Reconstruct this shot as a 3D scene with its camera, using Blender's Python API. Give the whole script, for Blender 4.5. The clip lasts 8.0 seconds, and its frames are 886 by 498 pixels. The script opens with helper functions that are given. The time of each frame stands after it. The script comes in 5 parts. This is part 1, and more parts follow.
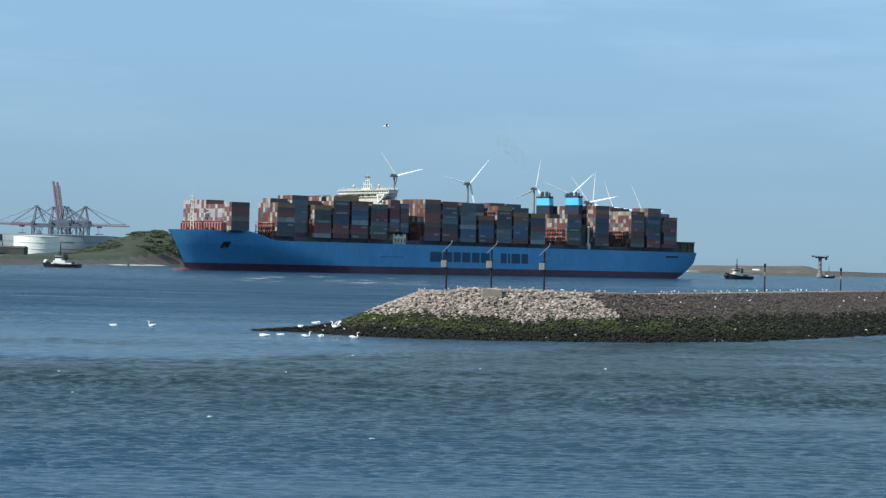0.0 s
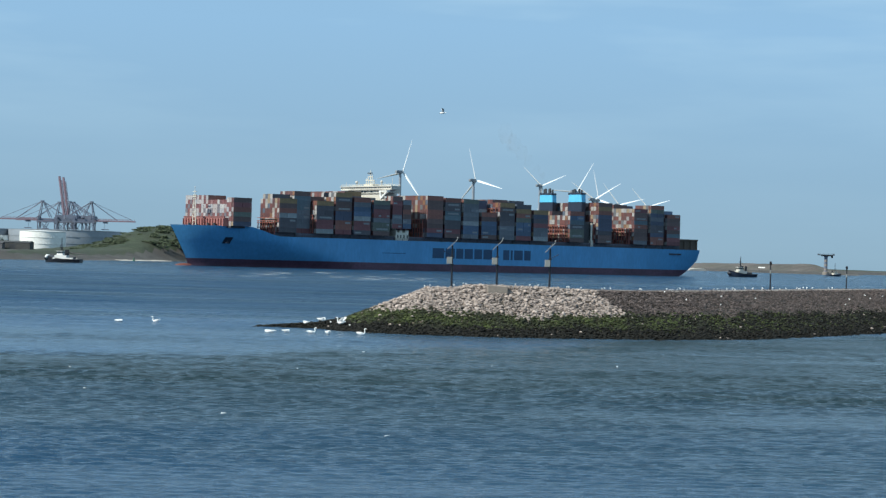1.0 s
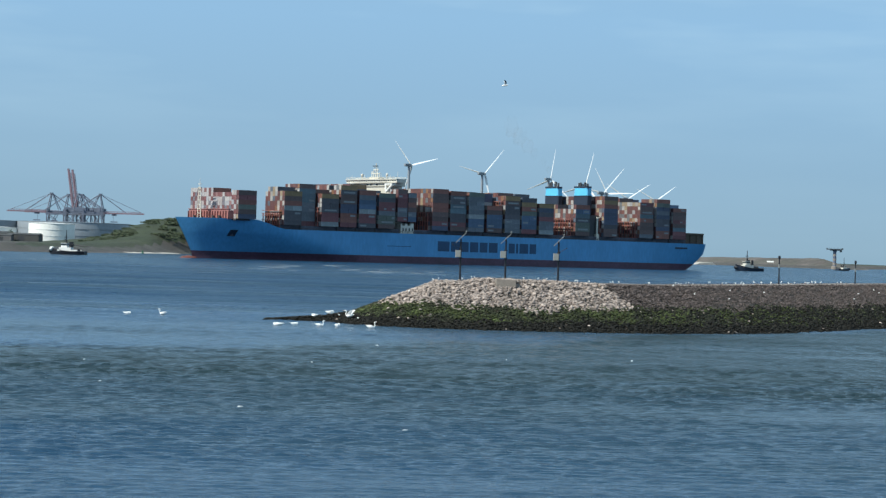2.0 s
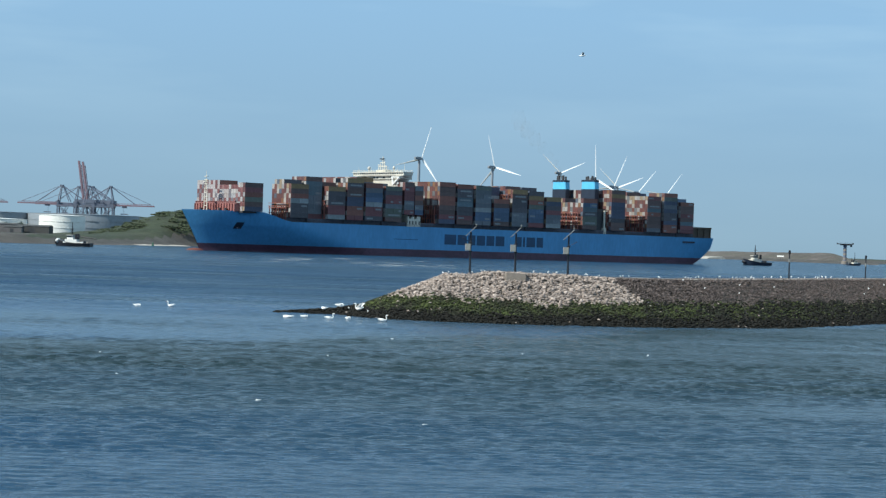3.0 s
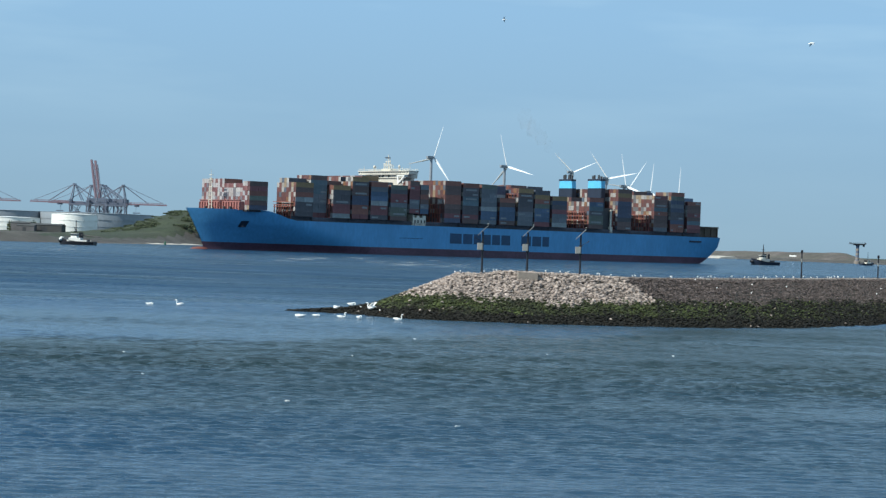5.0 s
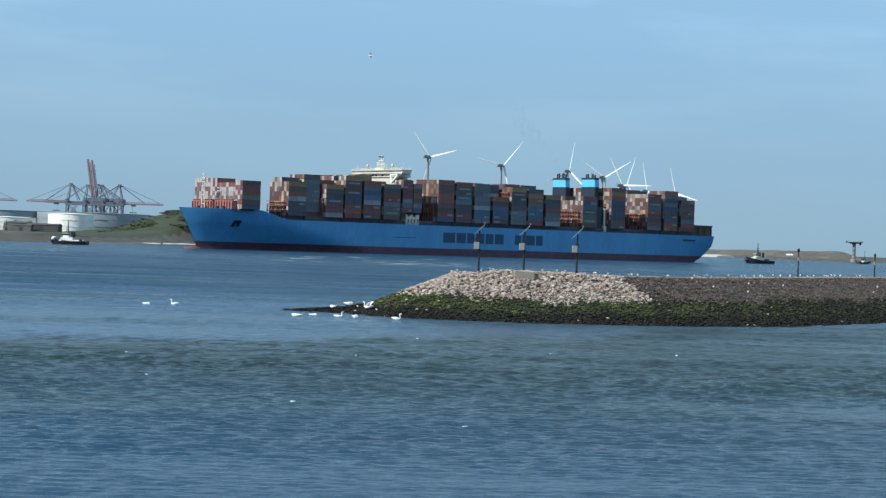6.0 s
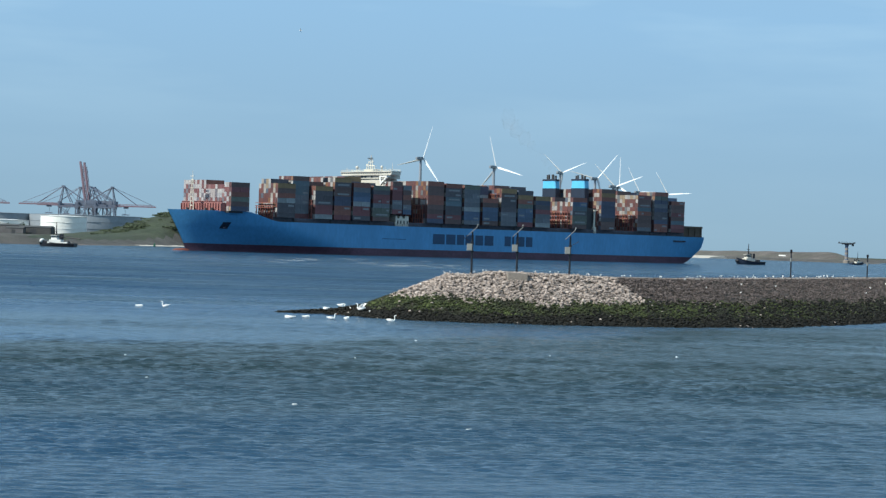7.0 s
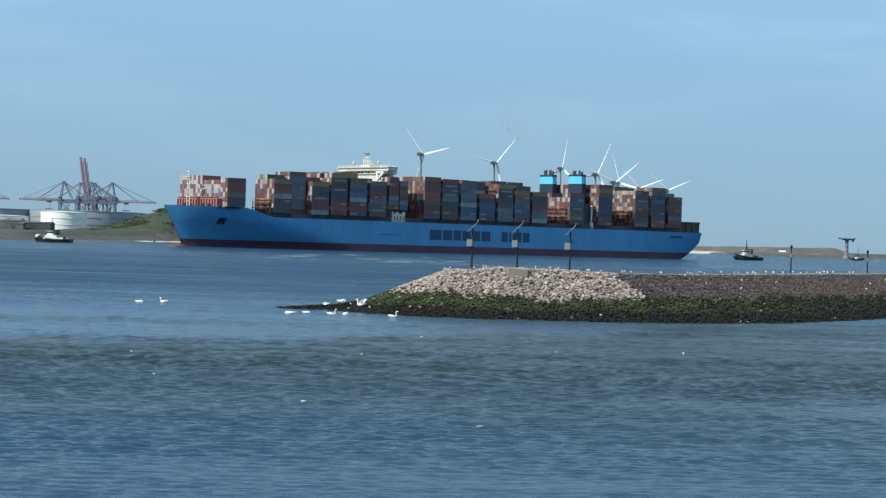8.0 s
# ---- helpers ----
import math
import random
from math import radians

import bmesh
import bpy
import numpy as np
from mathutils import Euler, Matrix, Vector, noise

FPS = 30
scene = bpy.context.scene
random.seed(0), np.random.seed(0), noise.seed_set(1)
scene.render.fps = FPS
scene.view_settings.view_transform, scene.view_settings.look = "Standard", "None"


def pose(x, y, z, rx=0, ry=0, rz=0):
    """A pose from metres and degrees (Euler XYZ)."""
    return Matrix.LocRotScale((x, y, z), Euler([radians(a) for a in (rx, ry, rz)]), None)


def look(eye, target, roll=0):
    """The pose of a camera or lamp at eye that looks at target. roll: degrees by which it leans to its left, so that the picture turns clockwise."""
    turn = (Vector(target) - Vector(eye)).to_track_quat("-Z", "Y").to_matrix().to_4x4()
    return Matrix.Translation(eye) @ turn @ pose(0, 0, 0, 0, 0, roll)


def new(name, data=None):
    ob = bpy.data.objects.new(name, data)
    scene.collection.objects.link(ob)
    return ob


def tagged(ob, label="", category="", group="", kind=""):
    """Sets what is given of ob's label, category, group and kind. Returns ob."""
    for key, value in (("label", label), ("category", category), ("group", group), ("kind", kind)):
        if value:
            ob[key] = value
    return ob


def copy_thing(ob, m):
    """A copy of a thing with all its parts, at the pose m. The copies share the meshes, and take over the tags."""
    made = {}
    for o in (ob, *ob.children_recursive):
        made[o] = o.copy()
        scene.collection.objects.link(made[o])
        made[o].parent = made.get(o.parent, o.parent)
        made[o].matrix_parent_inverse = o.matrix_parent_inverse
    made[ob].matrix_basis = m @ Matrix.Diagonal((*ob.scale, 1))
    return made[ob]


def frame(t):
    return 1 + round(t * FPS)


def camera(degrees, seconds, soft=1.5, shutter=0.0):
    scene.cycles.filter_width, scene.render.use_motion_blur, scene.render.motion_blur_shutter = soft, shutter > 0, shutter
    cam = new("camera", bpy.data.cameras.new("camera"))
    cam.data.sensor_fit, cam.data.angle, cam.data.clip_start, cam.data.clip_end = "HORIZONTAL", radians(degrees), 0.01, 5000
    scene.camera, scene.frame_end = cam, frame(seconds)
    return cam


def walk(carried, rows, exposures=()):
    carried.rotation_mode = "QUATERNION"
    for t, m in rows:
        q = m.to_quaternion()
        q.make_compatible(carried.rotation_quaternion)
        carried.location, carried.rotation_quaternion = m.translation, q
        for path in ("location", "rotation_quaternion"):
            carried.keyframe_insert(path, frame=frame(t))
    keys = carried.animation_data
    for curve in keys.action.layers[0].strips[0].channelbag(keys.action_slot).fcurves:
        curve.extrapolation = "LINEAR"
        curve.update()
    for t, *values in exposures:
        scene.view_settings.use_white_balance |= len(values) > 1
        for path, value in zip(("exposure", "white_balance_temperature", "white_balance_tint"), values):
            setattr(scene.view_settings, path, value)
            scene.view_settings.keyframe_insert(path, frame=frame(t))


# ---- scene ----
cam = camera(25.0, 8.0, soft=1.35)
EYE = (0.0, 0.0, 8.8)


def aim(az, pitch, roll):
    """The camera's pose from its bearing, tilt and lean in degrees."""
    a, p = radians(az), radians(pitch)
    way = Vector((math.sin(a) * math.cos(p), math.cos(a) * math.cos(p), math.sin(p)))
    return look(EYE, Vector(EYE) + way * 100, roll)


walk(cam, [
    (0.0, aim(0.793, 0.327, 1.32)), (0.5, aim(0.721, 0.310, 1.43)), (1.0, aim(0.633, 0.225, 1.55)), (1.5, aim(0.525, 0.123, 1.62)),
    (3.0, aim(0.115, -0.174, 1.91)), (3.5, aim(0.0, -0.250, 1.97)), (4.0, aim(-0.096, -0.242, 2.03)), (4.5, aim(-0.237, -0.200, 2.00)),
    (6.0, aim(-0.133, -0.228, 1.90)), (6.5, aim(-0.031, -0.201, 1.82)), (7.0, aim(0.069, -0.175, 1.79)), (7.5, aim(0.070, -0.219, 1.77)),
    (8.0, aim(0.069, -0.297, 1.78))],
    exposures=[(0.0, 0.31, 6490, 3), (4.0, 0.32, 6490, 3), (8.0, 0.36, 6490, 3)])

# ---- light ----
SUN_AZ, SUN_EL = radians(-120), radians(42)      # bearing from +Y towards +X
TO_SUN = Vector((math.sin(SUN_AZ) * math.cos(SUN_EL), math.cos(SUN_AZ) * math.cos(SUN_EL), math.sin(SUN_EL)))
sun = new("sun", bpy.data.lights.new("sun", "SUN"))
sun.data.energy, sun.data.angle, sun.data.color = 4.8, radians(0.53), (1.0, 0.95, 0.87)
sun.matrix_world = look((0, 0, 0), -TO_SUN)
world = bpy.data.worlds.new("sky")
scene.world = world
world.use_nodes = True
wn, wl = world.node_tree.nodes, world.node_tree.links
sky = wn.new("ShaderNodeTexSky")
sky.sky_type, sky.sun_disc = "NISHITA", False
sky.sun_elevation, sky.sun_rotation = SUN_EL, SUN_AZ
sky.air_density, sky.dust_density, sky.ozone_density = 1.0, 0.3, 1.7
background = wn["Background"]
background.inputs["Strength"].default_value = 0.15
# the low haze band of the sky model is lifted, and thin cirrus streaks are laid over it
co = wn.new("ShaderNodeTexCoord")
sep, com, nrm = wn.new("ShaderNodeSeparateXYZ"), wn.new("ShaderNodeCombineXYZ"), wn.new("ShaderNodeVectorMath")
lift = wn.new("ShaderNodeMath")
lift.operation, lift.inputs[1].default_value, lift.inputs[2].default_value = "MULTIPLY_ADD", 0.35, 0.31
nrm.operation = "NORMALIZE"
wl.new(co.outputs["Generated"], sep.inputs[0])
wl.new(sep.outputs[0], com.inputs[0]), wl.new(sep.outputs[1], com.inputs[1])
wl.new(sep.outputs[2], lift.inputs[0]), wl.new(lift.outputs[0], com.inputs[2])
wl.new(com.outputs[0], nrm.inputs[0]), wl.new(nrm.outputs[0], sky.inputs[0])
mp, cirrus, veil, mixer = wn.new("ShaderNodeMapping"), wn.new("ShaderNodeTexNoise"), wn.new("ShaderNodeMapRange"), wn.new("ShaderNodeMix")
mp.inputs["Scale"].default_value, mp.inputs["Rotation"].default_value, mp.inputs["Location"].default_value = (2.0, 2.0, 12.0), (0, radians(7), 0), (4.3, 1.0, 2.2)
cirrus.inputs["Scale"].default_value, cirrus.inputs["Detail"].default_value, cirrus.inputs["Roughness"].default_value = 1.2, 5, 0.55
veil.inputs["From Min"].default_value, veil.inputs["From Max"].default_value, veil.inputs["To Max"].default_value = 0.38, 0.68, 0.60
mixer.data_type = "RGBA"
mixer.inputs["B"].default_value = (3.5, 4.6, 5.4, 1)
haze = wn.new("ShaderNodeMix")
haze.data_type = "RGBA"
air = wn.new("ShaderNodeMix")
air.data_type = "RGBA"
air.inputs["Factor"].default_value, air.inputs["B"].default_value = 0.60, (1.78, 2.98, 4.22, 1)
low = wn.new("ShaderNodeMapRange")
low.inputs["From Max"].default_value, low.inputs["To Min"].default_value, low.inputs["To Max"].default_value = 0.115, 0.68, 0.0
wl.new(sep.outputs[2], low.inputs[0]), wl.new(low.outputs[0], haze.inputs["Factor"])
haze.inputs["B"].default_value = (1.47, 2.05, 2.50, 1)
wl.new(co.outputs["Generated"], mp.inputs[0]), wl.new(mp.outputs[0], cirrus.inputs["Vector"]), wl.new(cirrus.outputs[0], veil.inputs[0])
# the cirrus thins out towards the horizon
high, thin = wn.new("ShaderNodeMapRange"), wn.new("ShaderNodeMath")
high.inputs["From Min"].default_value, high.inputs["From Max"].default_value, high.inputs["To Min"].default_value = 0.05, 0.12, 0.15
thin.operation = "MULTIPLY"
wl.new(sep.outputs[2], high.inputs[0]), wl.new(high.outputs[0], thin.inputs[0]), wl.new(veil.outputs[0], thin.inputs[1])
wl.new(thin.outputs[0], mixer.inputs["Factor"]), wl.new(sky.outputs[0], air.inputs["A"]), wl.new(air.outputs["Result"], haze.inputs["A"]), wl.new(haze.outputs["Result"], mixer.inputs["A"]), wl.new(mixer.outputs["Result"], background.inputs["Color"])

# ---- materials ----


def material(name, base, rough=0.6, metal=0.0, vary=0.25, scale=1.0, fine=8.0, bump=0.0, island=0.0, per_object=0.0, tint=None, palette=None, stretch=(1, 1, 1), spec=0.5):
    """A surface whose colour varies at two scales, with fine relief, and from piece to piece."""
    m = bpy.data.materials.new(name)
    m.use_nodes = True
    n, l = m.node_tree.nodes, m.node_tree.links
    b = n["Principled BSDF"]
    b.inputs["Roughness"].default_value, b.inputs["Metallic"].default_value = rough, metal
    b.inputs["Specular IOR Level"].default_value = spec
    co = n.new("ShaderNodeTexCoord")
    mp = n.new("ShaderNodeMapping")
    mp.inputs["Scale"].default_value = stretch
    l.new(co.outputs["Object"], mp.inputs[0])
    big, small = n.new("ShaderNodeTexNoise"), n.new("ShaderNodeTexNoise")
    for node, s in ((big, scale), (small, scale * fine)):
        node.inputs["Scale"].default_value, node.inputs["Detail"].default_value = s, 4
        l.new(mp.outputs[0], node.inputs["Vector"])
    mul = n.new("ShaderNodeMath")
    mul.operation = "MULTIPLY"
    l.new(big.outputs[0], mul.inputs[0]), l.new(small.outputs[0], mul.inputs[1])
    ramp = n.new("ShaderNodeMapRange")
    ramp.inputs["From Min"].default_value, ramp.inputs["From Max"].default_value = 0.12, 0.4
    ramp.inputs["To Min"].default_value, ramp.inputs["To Max"].default_value = 1 - vary, 1 + vary
    l.new(mul.outputs[0], ramp.inputs[0])
    colour = None
    if palette:
        pick = n.new("ShaderNodeValToRGB")
        pick.color_ramp.interpolation = "CONSTANT"
        el = pick.color_ramp.elements
        el.remove(el[1])
        el[0].position, el[0].color = 0.0, (*palette[0], 1)
        for i, c in enumerate(palette[1:], 1):
            el.new(i / len(palette)).color = (*c, 1)
        src = n.new("ShaderNodeObjectInfo").outputs["Random"] if per_object else n.new("ShaderNodeNewGeometry").outputs["Random Per Island"]
        l.new(src, pick.inputs[0])
        colour = pick.outputs[0]
    mix = n.new("ShaderNodeMix")
    mix.data_type, mix.blend_type = "RGBA", "MULTIPLY"
    mix.inputs["Factor"].default_value = 1
    mix.inputs["A"].default_value = (*base, 1)
    if colour:
        l.new(colour, mix.inputs["A"])
    elif tint:
        tm = n.new("ShaderNodeMix")
        tm.data_type = "RGBA"
        tm.inputs["A"].default_value, tm.inputs["B"].default_value = (*base, 1), (*tint, 1)
        t2 = n.new("ShaderNodeTexNoise")
        t2.inputs["Scale"].default_value = scale * 0.6
        l.new(mp.outputs[0], t2.inputs["Vector"])
        tr = n.new("ShaderNodeMapRange")
        tr.inputs["From Min"].default_value, tr.inputs["From Max"].default_value = 0.4, 0.62
        l.new(t2.outputs[0], tr.inputs[0]), l.new(tr.outputs[0], tm.inputs["Factor"])
        l.new(tm.outputs["Result"], mix.inputs["A"])
    val = ramp.outputs[0]
    if island or (per_object and not palette):
        src = n.new("ShaderNodeObjectInfo").outputs["Random"] if per_object else n.new("ShaderNodeNewGeometry").outputs["Random Per Island"]
        r = n.new("ShaderNodeMapRange")
        k = island or per_object
        r.inputs["To Min"].default_value, r.inputs["To Max"].default_value = 1 - k, 1 + k
        l.new(src, r.inputs[0])
        mm = n.new("ShaderNodeMath")
        mm.operation = "MULTIPLY"
        l.new(val, mm.inputs[0]), l.new(r.outputs[0], mm.inputs[1])
        val = mm.outputs[0]
    l.new(val, mix.inputs["B"])
    l.new(mix.outputs["Result"], b.inputs["Base Color"])
    if bump:
        bp = n.new("ShaderNodeBump")
        bp.inputs["Distance"].default_value = bump
        l.new(small.outputs[0], bp.inputs["Height"])
        l.new(bp.outputs[0], b.inputs["Normal"])
    return m


# side colours follow the look of shaded flanks, lightened to stand for haze
BOX_PAINT = {  # container paints: colour, how common
    "maroon": ((0.150, 0.055, 0.062), 6), "brown": ((0.108, 0.070, 0.068), 5), "oxide": ((0.190, 0.075, 0.060), 2.4), "navy": ((0.058, 0.070, 0.115), 2.6), "slate": ((0.115, 0.130, 0.155), 3.8),
    "charcoal": ((0.072, 0.068, 0.082), 3.2), "teal": ((0.088, 0.130, 0.160), 2.2), "sage": ((0.105, 0.122, 0.105), 2.4), "blue": ((0.068, 0.108, 0.180), 1.1), "pale": ((0.22, 0.245, 0.26), 0.9), "tan": ((0.24, 0.16, 0.080), 0.7)}
CONTAINER_COLOURS = [c for c, k in BOX_PAINT.values() for _ in range(2 if k > 3 else 1)]
# ends get their own palette, keyed to how they look in the sun
END_COLOURS = [(0.112, 0.044, 0.043), (0.30, 0.29, 0.285), (0.088, 0.037, 0.039), (0.120, 0.050, 0.046), (0.23, 0.23, 0.24), (0.082, 0.038, 0.040), (0.235, 0.18, 0.125), (0.132, 0.054, 0.047),
    (0.098, 0.044, 0.043), (0.075, 0.095, 0.13), (0.31, 0.30, 0.295), (0.175, 0.09, 0.053), (0.112, 0.118, 0.13), (0.106, 0.048, 0.045), (0.26, 0.24, 0.225), (0.093, 0.047, 0.047)]
# hull and boot-top colours are lifted to include the haze of distance
M_HULL = material("blue_hull_paint", (0.072, 0.258, 0.49), 0.42, vary=0.12, scale=0.06, fine=12, stretch=(1, 1, 0.3))
M_BOOT = material("hazed_antifouling", (0.082, 0.042, 0.068), 0.6, vary=0.3, scale=0.08)
M_DECK = material("oxide_deck_paint", (0.16, 0.05, 0.035), 0.7, scale=0.2)
M_BREAK = material("coral_red_paint", (0.27, 0.115, 0.108), 0.6, vary=0.15, scale=0.3)
M_WHITE = material("ship_white", (0.52, 0.495, 0.44), 0.5, vary=0.08, scale=0.4)
M_CREAM = material("cream_paint", (0.56, 0.53, 0.46), 0.5, vary=0.1, scale=0.4)
M_GLASS = material("dark_glass", (0.02, 0.025, 0.03), 0.12, vary=0.1)
M_PAINT = {k: material(k + "_container_paint", c, 0.55, vary=0.22, scale=0.3, per_object=0.18) for k, (c, w) in BOX_PAINT.items()}
M_MARK = material("faded_container_mark", (0.19, 0.205, 0.22), 0.6, vary=0.25, scale=0.8)
M_STACK = material("stacked_container_sides", (0.2, 0.1, 0.1), 0.55, vary=0.22, scale=0.25, palette=CONTAINER_COLOURS)
M_ENDS = material("container_ends", (0.2, 0.1, 0.1), 0.55, vary=0.18, scale=0.35, palette=END_COLOURS)
M_DOOR = material("container_door_paint", (0.2, 0.1, 0.1), 0.55, vary=0.18, scale=0.35, per_object=0.2, palette=END_COLOURS)
M_REEFER = material("reefer_ends", (0.2, 0.1, 0.1), 0.55, vary=0.18, scale=0.35, palette=[(0.32, 0.30, 0.31), (0.150, 0.062, 0.065), (0.28, 0.28, 0.30), (0.125, 0.055, 0.058), (0.34, 0.325, 0.325), (0.13, 0.12, 0.14), (0.29, 0.26, 0.26), (0.165, 0.075, 0.075), (0.135, 0.055, 0.058), (0.20, 0.11, 0.11)])
M_LASH = material("lashing_steel", (0.25, 0.095, 0.08), 0.6, vary=0.25, scale=0.3)
M_DARK = material("dark_steel", (0.035, 0.038, 0.045), 0.55, vary=0.25, scale=0.6)
M_NAME = material("name_paint", (0.014, 0.055, 0.125), 0.5, vary=0.15, scale=0.2)
M_NAVY = material("navy_paint", (0.012, 0.020, 0.040), 0.5, vary=0.15, scale=0.2)
M_FUNNEL = material("light_blue_funnel_paint", (0.10, 0.42, 0.66), 0.35, vary=0.1, scale=0.2)
M_STEEL = material("pale_grey_steel", (0.22, 0.245, 0.285), 0.45, vary=0.1, scale=0.2)
M_NACELLE = material("grey_nacelle_paint", (0.20, 0.22, 0.25), 0.5, vary=0.1, scale=0.2)
M_BLADE = material("white_blade", (0.62, 0.64, 0.66), 0.35, vary=0.05, scale=0.2)
M_TANK = material("white_tank_paint", (0.68, 0.68, 0.66), 0.5, vary=0.08, scale=0.1)
M_GREYTANK = material("grey_tank_paint", (0.19, 0.215, 0.245), 0.5, vary=0.1, scale=0.05)
# blue-grey distance haze is mixed into the crane and boom colours
M_CRANE = material("hazy_blue_crane_paint", (0.11, 0.13, 0.185), 0.6, vary=0.2, scale=0.1)
M_BOOM = material("hazy_red_boom", (0.19, 0.13, 0.165), 0.6, vary=0.2, scale=0.1)
M_HILL = material("dune_grass", (0.020, 0.030, 0.013), 0.9, vary=0.5, scale=0.05, fine=9, bump=0.6, tint=(0.030, 0.037, 0.018))
M_SHRUB = material("shrub_leaves", (0.060, 0.078, 0.042), 0.9, vary=0.4, scale=0.3, island=0.4)
M_BANK = material("bank_stone", (0.056, 0.050, 0.046), 0.9, vary=0.4, scale=0.08, fine=14, bump=0.5, tint=(0.06, 0.056, 0.05))
M_DUNE = material("sandy_dune_grass", (0.096, 0.080, 0.072), 0.95, vary=0.4, scale=0.04, fine=10, tint=(0.074, 0.067, 0.054))
M_BROWN = material("weathered_brown_paint", (0.085, 0.062, 0.045), 0.7, vary=0.25, scale=0.3)
M_SAND = material("beach_sand", (0.40, 0.365, 0.32), 0.95, vary=0.2, scale=0.05, fine=10)
M_ROCK = material("pale_granite", (0.285, 0.233, 0.206), 0.9, vary=0.35, scale=1.2, island=0.42)
M_ROCKP = material("pale_granite_block", (0.285, 0.233, 0.206), 0.9, vary=0.4, scale=1.2, per_object=0.4)
M_BASALT = material("brown_basalt", (0.097, 0.076, 0.071), 0.9, vary=0.45, scale=1.2, island=0.55)
M_WEED = material("green_weed", (0.040, 0.052, 0.014), 0.95, vary=0.55, scale=0.5, island=0.6, tint=(0.020, 0.023, 0.011))
M_WET = material("wet_dark_stone", (0.014, 0.0135, 0.0115), 0.85, vary=0.4, scale=0.9, island=0.3, spec=0.2)
# bed colour is darkened to paint the shade between stones
M_CORE = material("rubble_bed", (0.045, 0.038, 0.032), 0.95, vary=0.4, scale=0.6, bump=0.2)
M_CONC = material("concrete", (0.22, 0.19, 0.165), 0.9, vary=0.15, scale=1.0, bump=0.02)
M_BLACK = material("black_mast_paint", (0.005, 0.006, 0.012), 0.5, vary=0.2, scale=2)
M_BOX = material("grey_cabinet", (0.21, 0.22, 0.215), 0.6, vary=0.12, scale=2)
M_PANEL = material("solar_cells", (0.03, 0.04, 0.07), 0.25, vary=0.1, scale=5)
M_SWAN = material("white_plumage", (0.93, 0.92, 0.90), 0.7, vary=0.03, scale=6)
M_BEAK = material("orange_beak", (0.55, 0.16, 0.03), 0.5)
M_GULLGREY = material("grey_plumage", (0.35, 0.37, 0.40), 0.7, vary=0.1, scale=8)
M_GREEN = material("green_buoy_paint", (0.012, 0.096, 0.048), 0.5)
M_SHED = material("dark_shed_cladding", (0.05, 0.05, 0.05), 0.8, vary=0.3, scale=0.15)
M_GREYSHED = material("grey_shed_cladding", (0.105, 0.10, 0.105), 0.8, vary=0.25, scale=0.2)
M_COAMING = material("coaming_paint", (0.065, 0.068, 0.095), 0.6, vary=0.3, scale=0.3)
M_FOAM = material("foam", (0.62, 0.65, 0.67), 0.8, vary=0.2, scale=1)


